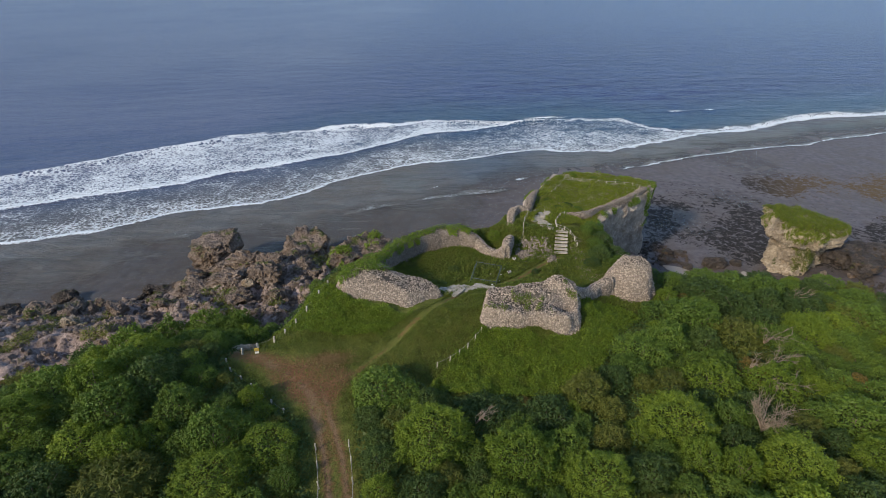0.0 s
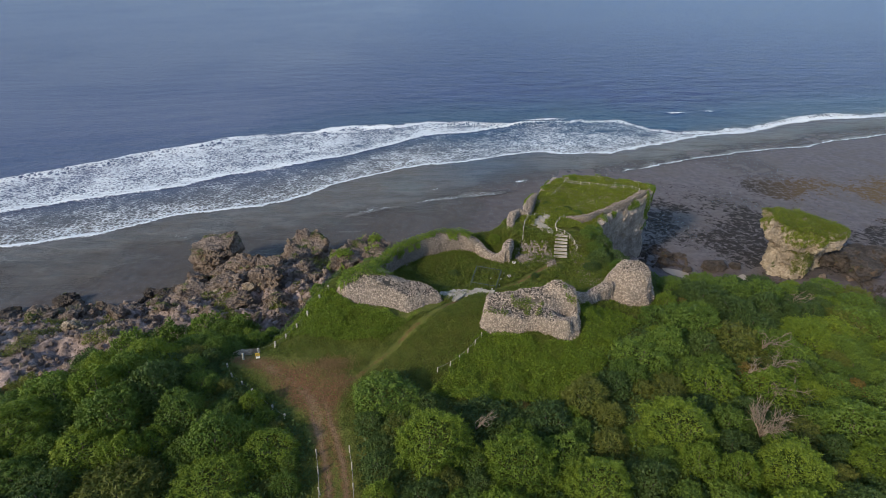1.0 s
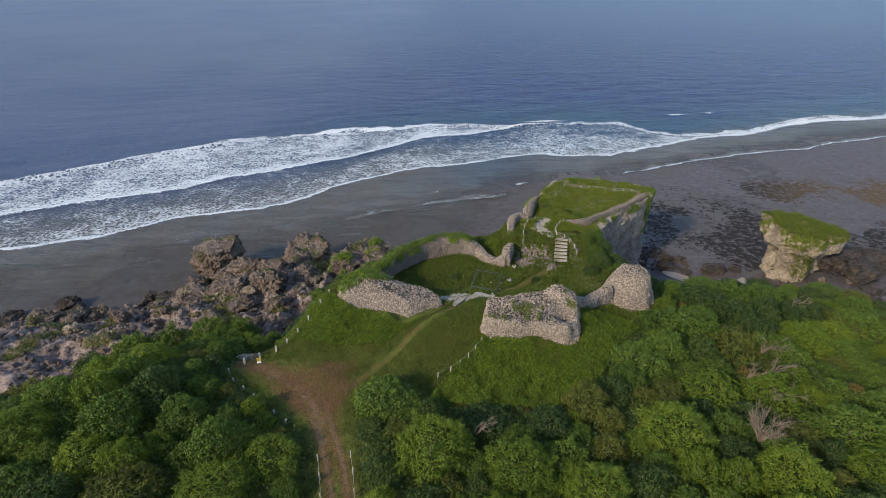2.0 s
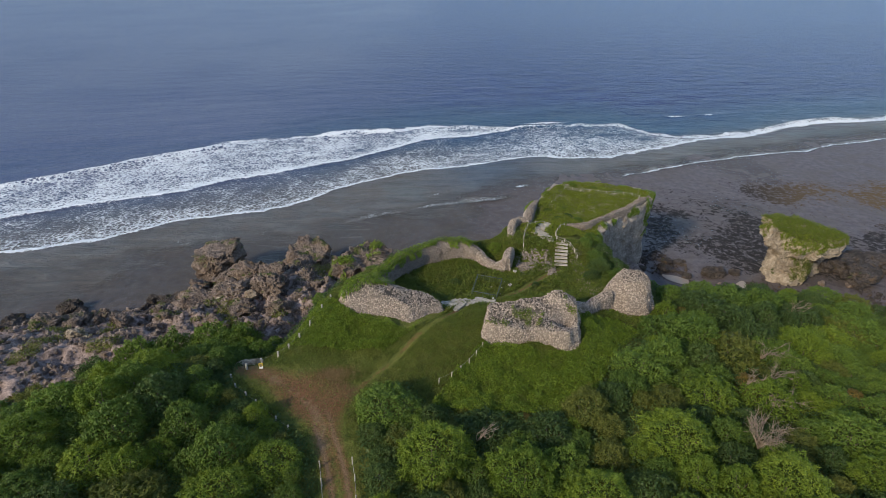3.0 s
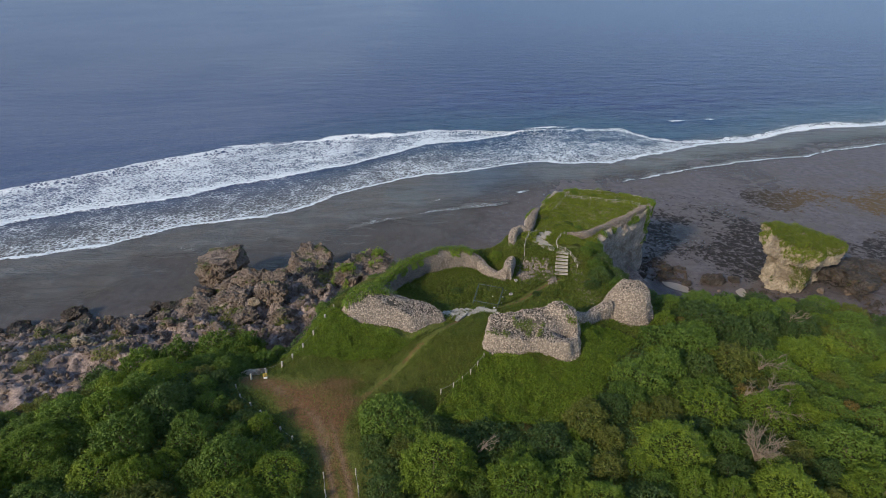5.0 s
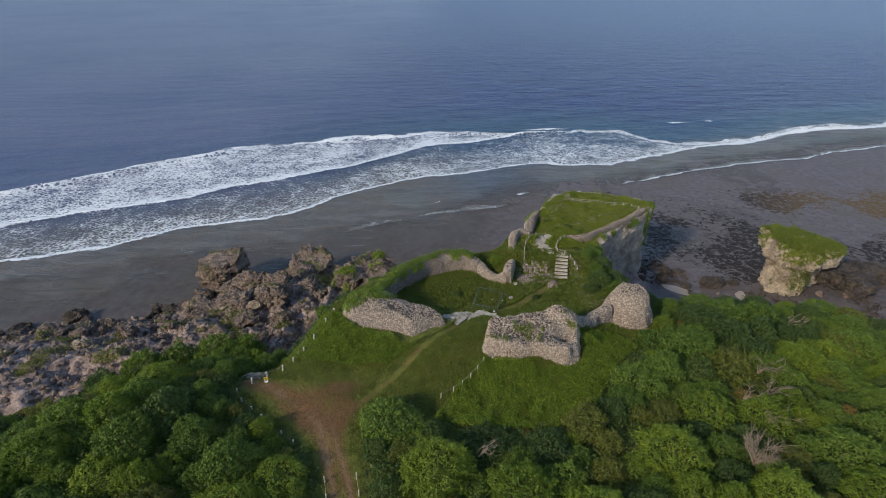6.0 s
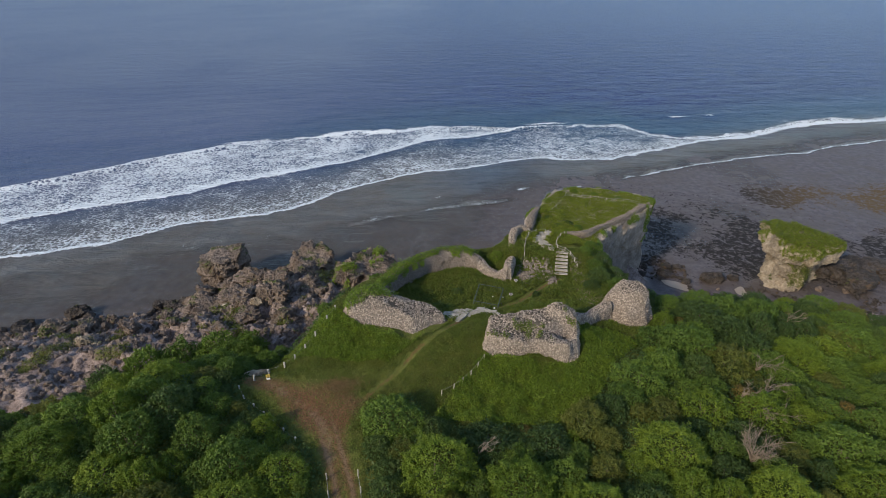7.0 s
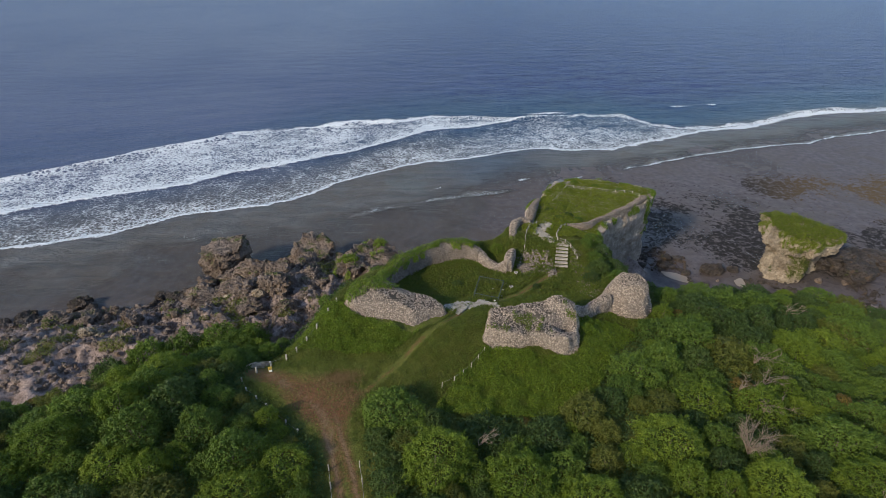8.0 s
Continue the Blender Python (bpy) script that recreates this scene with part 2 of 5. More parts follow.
def build_sea(node):
    co = world_co(node)
    along = node("ShaderNodeMapping", ("Vector", co), ("Rotation", (0, 0, radians(-20))), ("Scale", (0.32, 1.0, 1.0))).outputs[0]
    swell, chop, fine = noise_tex(node, along, 0.11, 3, 0.5), noise_tex(node, along, 0.34, 6, 0.68, 0.5), noise_tex(node, along, 1.5, 4, 0.65)
    patches = noise_tex(node, co, 0.006, 4, 0.55)
    deep = mix(node, ramp(node, patches, (0.35, 0.0), (0.65, 1.0)), (0.0045, 0.019, 0.118), (0.007, 0.025, 0.142))
    # Light and dark sides of wavelets painted as colour, beyond what the bump gives.
    streaks = noise_tex(node, along, 0.045, 9, 0.76, 0.5)
    deep = mix(node, ramp(node, streaks, (0.40, 0.0), (0.66, 0.75)), deep, (0.014, 0.040, 0.174))
    deep = mix(node, ramp(node, chop, (0.38, 0.8), (0.54, 0.0)), deep, (0.004, 0.016, 0.085))
    shoal = mix(node, ramp(node, swell, (0.35, 0.0), (0.65, 1.0)), (0.009, 0.047, 0.112), (0.022, 0.070, 0.140))
    shoal = mix(node, ramp(node, chop, (0.36, 0.5), (0.52, 0.0)), shoal, (0.007, 0.030, 0.058))
    deep = mix(node, ramp(node, noise_tex(node, along, 0.16, 6, 0.70, 0.6), (0.36, 0.55), (0.52, 0.0)), deep, (0.004, 0.014, 0.070))
    beds = noise_tex(node, co, 0.09, 6, 0.62, 0.8)
    flat = mix(node, ramp(node, chop, (0.36, 0.0), (0.64, 1.0)), (0.072, 0.070, 0.068), (0.150, 0.145, 0.140))
    flat = mix(node, ramp(node, beds, (0.42, 0.0), (0.64, 0.7)), flat, (0.112, 0.094, 0.078))
    flat = mix(node, ramp(node, noise_tex(node, co, 0.05, 4, 0.6), (0.56, 0.0), (0.70, 0.55)), flat, (0.115, 0.140, 0.140))
    colour = mix(node, attribute(node, "shoal"), deep, shoal)
    # Paler grey-blue towards the left: sky reflection put into the water colour.
    colour = mix(node, attribute(node, "sheen_tint"), colour, mix(node, chop, (0.070, 0.090, 0.172), (0.096, 0.119, 0.204)))
    colour = mix(node, attribute(node, "flat"), colour, flat)
    swirl = node("ShaderNodeTexNoise", ("Vector", co), ("Scale", 0.55), ("Detail", 4.0)).outputs["Color"]
    warped = node("ShaderNodeVectorMath", (0, co), (1, swirl))
    warped = node("ShaderNodeVectorMath", (0, warped.outputs[0]), (1, swirl)).outputs[0]

    def lace(scale, width):
        n = node("ShaderNodeTexVoronoi", ("Vector", warped), ("Scale", scale), ("Randomness", 1.0))
        n.feature = "DISTANCE_TO_EDGE"
        return ramp(node, n.outputs["Distance"], (0.0, 1.0), (width, 0.0))
    clots = ramp(node, noise_tex(node, co, 0.30, 6, 0.62, 0.6), (0.34, 0.0), (0.66, 1.0))
    grain = ramp(node, noise_tex(node, co, 1.5, 6, 0.70, 0.5), (0.30, 0.0), (0.70, 1.0))
    pattern = calc(node, "ADD", calc(node, "MULTIPLY", lace(0.85, 0.34), 0.36), calc(node, "ADD", calc(node, "MULTIPLY", grain, 0.40), calc(node, "MULTIPLY", clots, 0.24)))
    foam = calc(node, "ADD", attribute(node, "foam"), pattern)
    foam = ramp(node, calc(node, "MULTIPLY", foam, 0.5), (0.42, 0.0), (0.49, 0.36), (0.58, 1.0))
    tint = mix(node, noise_tex(node, co, 0.8, 5), (0.62, 0.67, 0.70), (0.86, 0.89, 0.90))
    colour = mix(node, foam, colour, tint)
    height = calc(node, "ADD", calc(node, "MULTIPLY", swell, 1.2), calc(node, "ADD", calc(node, "MULTIPLY", chop, 1.0), calc(node, "MULTIPLY", fine, 0.26)))
    height = calc(node, "ADD", height, calc(node, "MULTIPLY", foam, 0.25))
    n = node("ShaderNodeBump", ("Height", height), ("Strength", attribute(node, "ripple")), ("Distance", 0.9)).outputs[0]
    rough = ramp(node, foam, (0.0, 0.34), (1.0, 0.8))
    water = principled(node, colour, rough, n, 0.16, IOR=1.33)
    clear = node("ShaderNodeBsdfTransparent").outputs[0]
    return node("ShaderNodeMixShader", (0, attribute(node, "cover")), (1, clear), (2, water)).outputs[0]


def build_rock(dark, light, moss=0.0, scale=1.0):
    def build(node):
        co = world_co(node)
        up = node("ShaderNodeSeparateXYZ", (0, node("ShaderNodeNewGeometry").outputs["Normal"])).outputs[2]
        big, mid = noise_tex(node, co, 0.35 * scale, 5, 0.6), noise_tex(node, co, 1.9 * scale, 9, 0.78)
        pits = node("ShaderNodeTexVoronoi", ("Vector", co), ("Scale", 2.2 * scale)).outputs["Distance"]
        c = mix(node, ramp(node, mid, (0.34, 0.0), (0.66, 1.0)), dark, light)
        c = mix(node, ramp(node, big, (0.42, 0.0), (0.62, 0.7)), c, tuple(0.55 * a for a in dark))
        rusty = ramp(node, noise_tex(node, co, 0.5 * scale, 4), (0.58, 0.0), (0.70, 0.55))
        c = mix(node, rusty, c, (0.20, 0.125, 0.060))
        if moss:
            m = calc(node, "MULTIPLY", ramp(node, up, (0.45, 0.0), (0.85, 1.0)), ramp(node, noise_tex(node, co, 0.4, 5), (0.62 - 0.3 * moss, 0.0), (0.72 - 0.3 * moss, 1.0)))
            c = mix(node, m, c, (0.075, 0.095, 0.018))
        h = calc(node, "ADD", calc(node, "MULTIPLY", mid, 0.8), calc(node, "MULTIPLY", pits, 0.35))
        return principled(node, c, 0.92, bump(node, h, 1.0, 0.9), 0.25)
    return build


def build_stones(dark, light):
    def build(node):
        geo = node("ShaderNodeNewGeometry")
        c = mix(node, geo.outputs["Random Per Island"], dark, light)
        mid = noise_tex(node, geo.outputs["Position"], 0.55, 5, 0.6)
        c = mix(node, ramp(node, mid, (0.46, 0.0), (0.70, 0.40)), c, (0.19, 0.165, 0.14))
        fine = noise_tex(node, geo.outputs["Position"], 9.0, 5, 0.7)
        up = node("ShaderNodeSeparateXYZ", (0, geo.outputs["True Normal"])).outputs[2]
        # Up-facing stone sides go greyer and darker, in noisy patches.
        top_grey = calc(node, "MULTIPLY", ramp(node, up, (0.55, 0.0), (0.95, 0.32)), ramp(node, noise_tex(node, geo.outputs["Position"], 0.9, 4), (0.35, 0.3), (0.65, 1.0)))
        c = mix(node, top_grey, c, (0.135, 0.128, 0.112))
        c = mix(node, ramp(node, fine, (0.32, 0.35), (0.55, 0.0)), c, (0.10, 0.09, 0.08))
        return principled(node, c, 0.9, bump(node, fine, 0.5, 0.04), 0.25)
    return build


def build_leaves(dark, light, island=0.42, dry=0.0):
    def build(node):
        geo = node("ShaderNodeNewGeometry")
        r = node("ShaderNodeObjectInfo").outputs["Random"]
        tone = calc(node, "ADD", calc(node, "MULTIPLY", geo.outputs["Random Per Island"], island), calc(node, "MULTIPLY", r, 1 - island))
        c = mix(node, tone, dark, light)
        clump = noise_tex(node, geo.outputs["Position"], 1.3, 3, 0.6)
        c = mix(node, ramp(node, clump, (0.40, 0.45), (0.58, 0.0)), c, tuple(0.85 * a for a in dark))
        patch = noise_tex(node, geo.outputs["Position"], 0.22, 3)
        c = mix(node, ramp(node, patch, (0.40, 0.0), (0.68, 0.6)), c, tuple(0.75 * a + 0.25 * b for a, b in zip(dark, light)))
        if dry:
            withered = ramp(node, noise_tex(node, geo.outputs["Position"], 0.55, 6, 0.7), (0.44, 0.0), (0.62, dry))
            c = mix(node, withered, c, (0.21, 0.155, 0.045))
        gloss = principled(node, c, 0.55, None, 0.30)
        thin = node("ShaderNodeBsdfTranslucent", ("Color", c)).outputs[0]
        return node("ShaderNodeMixShader", (0, 0.35), (1, gloss), (2, thin)).outputs[0]
    return build


def build_plain(colour, other, rough=0.7, scale=6.0, metal=0.0):
    def build(node):
        n = noise_tex(node, texco(node), scale, 5, 0.65)
        c = mix(node, ramp(node, n, (0.35, 0.0), (0.68, 1.0)), colour, other)
        return principled(node, c, rough, bump(node, n, 0.35, 0.02), 0.35, Metallic=metal)
    return build


GROUND = material("ground", build_ground)
SEA = material("sea", build_sea)
CLIFF = material("cliff", build_rock((0.40, 0.325, 0.265), (0.68, 0.575, 0.485), 0.10))
SHORE_ROCK = material("shore_rock", build_rock((0.120, 0.090, 0.072), (0.410, 0.318, 0.250), 0.28))
PALE_SHORE = material("shore_stones", build_rock((0.150, 0.115, 0.095), (0.46, 0.365, 0.300), 0.15))
DARK_ROCK = material("dark_rock", build_rock((0.055, 0.046, 0.040), (0.16, 0.132, 0.112), 0.05))
PALE_ROCK = material("pale_rock", build_rock((0.30, 0.236, 0.165), (0.68, 0.57, 0.43), 0.25))


def build_core(node):
    geo = node("ShaderNodeNewGeometry")
    up = node("ShaderNodeSeparateXYZ", (0, geo.outputs["Normal"])).outputs[2]
    n = noise_tex(node, geo.outputs["Position"], 3.0, 6, 0.7)
    mortar = mix(node, n, (0.12, 0.098, 0.080), (0.25, 0.21, 0.172))
    # Darker core tone for surfaces that face up.
    top_core = mix(node, n, (0.045, 0.038, 0.030), (0.11, 0.095, 0.075))
    return principled(node, mix(node, ramp(node, up, (0.72, 0.0), (0.95, 1.0)), mortar, top_core), 0.95, bump(node, n, 0.6, 0.08), 0.2)


WALL_CORE = material("wall_core", build_core)
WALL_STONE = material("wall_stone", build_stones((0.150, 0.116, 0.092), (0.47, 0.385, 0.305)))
# Darker copy of the wall stone; on the curving wall it paints in shade.
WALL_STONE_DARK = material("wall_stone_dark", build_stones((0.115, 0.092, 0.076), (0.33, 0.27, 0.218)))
LEAF = material("leaf", build_leaves((0.062, 0.112, 0.018), (0.198, 0.282, 0.038)))
LEAF_BRIGHT = material("leaf_bright", build_leaves((0.088, 0.145, 0.014), (0.235, 0.302, 0.032)))
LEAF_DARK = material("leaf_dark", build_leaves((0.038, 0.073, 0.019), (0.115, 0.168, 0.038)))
LEAF_OLIVE = material("leaf_olive", build_leaves((0.085, 0.105, 0.018), (0.210, 0.220, 0.042)))
LEAF_RUST = material("leaf_rust", build_leaves((0.115, 0.092, 0.022), (0.270, 0.190, 0.048)))
STRAW = material("straw", build_leaves((0.26, 0.165, 0.075), (0.46, 0.33, 0.17), 0.8))
GRASS = material("grass_blade", build_leaves((0.070, 0.108, 0.013), (0.180, 0.220, 0.029), 0.8, 0.22))
GRASS_DRY = material("grass_dry", build_leaves((0.070, 0.075, 0.017), (0.190, 0.165, 0.042), 0.8))
CREEPER = material("creeper", build_leaves((0.076, 0.134, 0.010), (0.235, 0.305, 0.028), 0.8))
MEADOW = material("meadow", build_leaves((0.105, 0.145, 0.011), (0.275, 0.300, 0.035), 0.8))
BARK = material("bark", build_plain((0.10, 0.075, 0.055), (0.22, 0.18, 0.14), 0.9))
DEAD_WOOD = material("dead_wood", build_plain((0.18, 0.137, 0.098), (0.33, 0.262, 0.192), 0.85))
POST_STONE = material("post_concrete", build_plain((0.34, 0.315, 0.265), (0.52, 0.485, 0.42), 0.85))
POST_WOOD = material("post_wood", build_plain((0.34, 0.30, 0.23), (0.55, 0.50, 0.40), 0.85))
ROPE = material("rope", build_plain((0.24, 0.22, 0.19), (0.36, 0.33, 0.29), 0.9))
STEP_STONE = material("step_stone", build_plain((0.25, 0.215, 0.165), (0.46, 0.41, 0.33), 0.9, 2.0))
# Far darker than the tread stone, so that the steps stand apart.
RISER_STONE = material("riser_stone", build_plain((0.060, 0.052, 0.035), (0.13, 0.115, 0.08), 0.95, 2.0))
STEEL = material("green_steel", build_plain((0.045, 0.068, 0.060), (0.095, 0.125, 0.110), 0.5))
YELLOW = material("yellow_paint", build_plain((0.42, 0.29, 0.04), (0.52, 0.38, 0.07), 0.55))
WHITE = material("white_paint", build_plain((0.62, 0.62, 0.58), (0.80, 0.79, 0.75), 0.6))
DARK_TRIM = material("dark_lettering", build_plain((0.05, 0.05, 0.05), (0.09, 0.09, 0.09), 0.6))
POOL = material("pool_water", lambda node: principled(node, mix(node, noise_tex(node, world_co(node), 0.5, 4), (0.27, 0.215, 0.16), (0.38, 0.31, 0.24)), 0.5, bump(node, noise_tex(node, world_co(node), 3.0, 3), 0.06, 0.1), 0.5))


# ---- mesh helpers ----
def mesh_from(name, verts, faces, mat, soft=False):
    me = bpy.data.meshes.new(name)
    me.from_pydata([tuple(v) for v in verts], [], [tuple(f) for f in faces])
    me.materials.append(mat)
    if soft:
        me.polygons.foreach_set("use_smooth", [True] * len(me.polygons))
    me.update()
    return me


def quads_mesh(name, verts, mat):
    """A mesh of separate faces from an (n, sides, 3) array."""
    n, k = len(verts), verts.shape[1]
    me = bpy.data.meshes.new(name)
    me.vertices.add(k * n)
    me.loops.add(k * n)
    me.polygons.add(n)
    me.vertices.foreach_set("co", np.asarray(verts, np.float32).ravel())
    me.loops.foreach_set("vertex_index", np.arange(k * n, dtype=np.int32))
    me.polygons.foreach_set("loop_start", np.arange(0, k * n, k, dtype=np.int32))
    me.polygons.foreach_set("loop_total", np.full(n, k, np.int32))
    me.materials.append(mat)
    me.update(calc_edges=True)
    return me


def part(name, me, parent=None, label="", at=None):
    ob = new(name, me)
    if parent is not None:
        ob.parent = parent
    if at is not None:
        ob.matrix_basis = at
    return tagged(ob, label) if label else ob


def thing(name, x, y, z, label, category, group="", kind="", turn=0.0):
    ob = new(name)
    ob.empty_display_size = 0.3
    ob.matrix_basis = pose(x, y, z, 0, 0, turn)
    return tagged(ob, label, category, group, kind)


def box_data(sx, sy, sz, bevel=0.02, base=True):
    bm = bmesh.new()
    bmesh.ops.create_cube(bm, size=1.0)
    bmesh.ops.scale(bm, vec=(sx, sy, sz), verts=bm.verts)
    if bevel:
        bmesh.ops.bevel(bm, geom=bm.edges[:], offset=bevel, segments=1, affect="EDGES")
    if base:
        bmesh.ops.translate(bm, vec=(0, 0, sz / 2), verts=bm.verts)
    return bm


def tube_data(points, radii, sides=6):
    """Verts and faces of a tapering tube along points."""
    verts, faces = [], []
    pts = [Vector(p) for p in points]
    for i, p in enumerate(pts):
        d = (pts[min(i + 1, len(pts) - 1)] - pts[max(i - 1, 0)]).normalized()
        a = d.orthogonal().normalized()
        b = d.cross(a)
        for k in range(sides):
            w = 2 * math.pi * k / sides
            verts.append(p + (a * math.cos(w) + b * math.sin(w)) * radii[i])
    for i in range(len(pts) - 1):
        for k in range(sides):
            k2 = (k + 1) % sides
            faces.append((i * sides + k, i * sides + k2, (i + 1) * sides + k2, (i + 1) * sides + k))
    faces.append(tuple(range(sides))[::-1])
    faces.append(tuple((len(pts) - 1) * sides + k for k in range(sides)))
    return verts, faces


def joined_tubes(name, tubes, mat, sides=5):
    verts, faces = [], []
    for points, radii in tubes:
        v, f = tube_data(points, radii, sides)
        faces += [tuple(i + len(verts) for i in face) for face in f]
        verts += v
    return mesh_from(name, verts, faces, mat, True)


def from_bm(name, bm, mat):
    me = bpy.data.meshes.new(name)
    bm.to_mesh(me)
    bm.free()
    me.materials.append(mat)
    return me


def resample(outline, n):
    p = np.array(outline, float)
    q = np.vstack([p, p[:1]])
    s = np.r_[0, np.cumsum(np.hypot(*np.diff(q, axis=0).T))]
    u = np.linspace(0, s[-1], n, endpoint=False)
    return np.c_[np.interp(u, s, q[:, 0]), np.interp(u, s, q[:, 1])]


def mass_data(outline, base, top, profile, rough=0.5, grain=2.5, seed=1, around=72, rows=14, rings=8, round_off=2, ledge=0.0):
    """A solid standing on an outline: base and top are heights or functions of (n, 2) points; profile gives the outline's scale from foot to top."""
    turn = np.array(outline, float)
    if np.sum(turn[:, 0] * np.roll(turn[:, 1], -1) - np.roll(turn[:, 0], -1) * turn[:, 1]) < 0:
        outline = turn[::-1]
    ring = resample(outline, around)
    for _ in range(round_off):
        ring = 0.5 * ring + 0.25 * (np.roll(ring, 1, 0) + np.roll(ring, -1, 0))
    mid = ring.mean(0)
    zb = base(ring) if callable(base) else np.full(around, float(base))
    verts, levels = [], np.linspace(0, 1, rows)
    at = np.linspace(0, 1, len(profile))
    for u in levels:
        s = np.interp(u, at, profile)
        xy = mid + (ring - mid) * s
        zt = top(mid + (ring - mid) * profile[-1]) if callable(top) else np.full(around, float(top))
        verts.append(np.c_[xy, zb + (zt - zb) * u])
    for k in range(1, rings):
        xy = mid + (ring - mid) * profile[-1] * (1 - k / rings)
        zt = top(xy) if callable(top) else np.full(around, float(top))
        verts.append(np.c_[xy, zt])
    v = np.vstack(verts)
    out = np.c_[v[:, :2] - mid, np.zeros(len(v))]
    out /= np.maximum(np.linalg.norm(out, axis=1, keepdims=True), 1e-6)
    level = np.repeat(np.r_[levels, np.ones(rings - 1)], around)
    cap = np.repeat(np.r_[np.zeros(rows), np.linspace(0.2, 1, rings - 1)], around)
    d = fbm(v, grain, 5, seed, 0.58) * rough
    d = d + 0.28 * rough * (1 - 2 * np.abs(fbm(v, grain * 0.35, 3, seed + 9))) + 0.16 * rough * fbm(v, grain * 0.12, 2, seed + 15)
    if ledge:
        d = d + ledge * fbm(v * np.array((0.16, 0.16, 1.0)), 0.9, 3, seed + 21, 0.6)
    v = v + out * (d * (1 - cap))[:, None]
    v[:, 2] += 0.45 * fbm(v, grain * 0.7, 4, seed + 3) * rough * np.where(level > 0.05, 1, 0)
    faces = []
    total = rows + rings - 1
    for i in range(total - 1):
        for k in range(around):
            k2 = (k + 1) % around
            faces.append((i * around + k, i * around + k2, (i + 1) * around + k2, (i + 1) * around + k))
    faces.append(tuple((total - 1) * around + k for k in range(around)))
    return v, faces


def face_samples(v, faces, spacing, rng, keep=None):
    """Points and normals spread evenly over quads, one for each spacing squared."""
    f = np.array([q for q in faces if len(q) == 4])
    a, b, c, d = (v[f[:, i]] for i in range(4))
    nrm = np.cross(c - a, d - b)
    area = np.linalg.norm(nrm, axis=1) / 2
    nrm /= np.maximum(2 * area, 1e-9)[:, None]
    want = area / spacing ** 2
    n = np.floor(want + rng.random(len(want))).astype(int)
    idx = np.repeat(np.arange(len(f)), n)
    s, t = rng.random((2, len(idx), 1))
    p = (a[idx] * (1 - s) + b[idx] * s) * (1 - t) + (d[idx] * (1 - s) + c[idx] * s) * t
    if keep is not None:
        ok = keep(p, nrm[idx])
        return p[ok], nrm[idx][ok]
    return p, nrm[idx]


def pebble_template(rng):
    bm = bmesh.new()
    bmesh.ops.create_icosphere(bm, subdivisions=1, radius=0.5)
    v = np.array([w.co[:] for w in bm.verts])
    f = np.array([[w.index for w in q.verts] for q in bm.faces])
    bm.free()
    return v, f


def stone_cover(name, p, nrm, size, rng, mat):
    """Many small rounded field stones bedded in a surface, one mesh."""
    tv, tf = pebble_template(rng)
    n, m = len(p), len(tv)
    s = size * rng.uniform(0.65, 1.35, (n, 1, 1)) * rng.uniform(0.75, 1.25, (n, 1, 3))
    v = tv[None] * rng.uniform(0.82, 1.15, (n, m, 1)) * s
    q = rng.normal(size=(n, 3, 3))
    q, _ = np.linalg.qr(q)
    v = np.einsum("nij,nmj->nmi", q, v) + (p - nrm * size * 0.04)[:, None]
    me = bpy.data.meshes.new(name)
    faces = (tf[None] + (np.arange(n) * m)[:, None, None]).reshape(-1, 3)
    me.vertices.add(n * m)
    me.loops.add(len(faces) * 3)
    me.polygons.add(len(faces))
    me.vertices.foreach_set("co", v.astype(np.float32).ravel())
    me.loops.foreach_set("vertex_index", faces.astype(np.int32).ravel())
    me.polygons.foreach_set("loop_start", np.arange(0, 3 * len(faces), 3, dtype=np.int32))
    me.polygons.foreach_set("loop_total", np.full(len(faces), 3, np.int32))
    me.materials.append(mat)
    me.update(calc_edges=True)
    return me


def leaf_quads(p, nrm, length, width, rng, droop=0.35, sides=3):
    """Leaf shapes at points, facing along normals with scatter: (n, sides, 3)."""
    n = len(p)
    face = nrm + rng.normal(scale=0.45, size=(n, 3))
    face /= np.linalg.norm(face, axis=1, keepdims=True)
    side = np.cross(face, rng.normal(size=(n, 3)))
    side /= np.maximum(np.linalg.norm(side, axis=1, keepdims=True), 1e-6)
    ahead = np.cross(face, side)
    l = length * rng.uniform(0.6, 1.35, (n, 1))
    w = width * rng.uniform(0.7, 1.3, (n, 1))
    tip = p + ahead * l - face * l * droop
    if sides == 3:
        return np.stack([p - side * w * 0.5, p + side * w * 0.5, tip], 1)
    mid = p + ahead * l * 0.5
    return np.stack([p, mid + side * w * 0.5 - face * w * 0.15, tip, mid - side * w * 0.5 - face * w * 0.15], 1)


# ---- ground sheet ----
def grid(xs, ys):
    gx, gy = np.meshgrid(xs, ys)
    return np.c_[gx.ravel(), gy.ravel()]


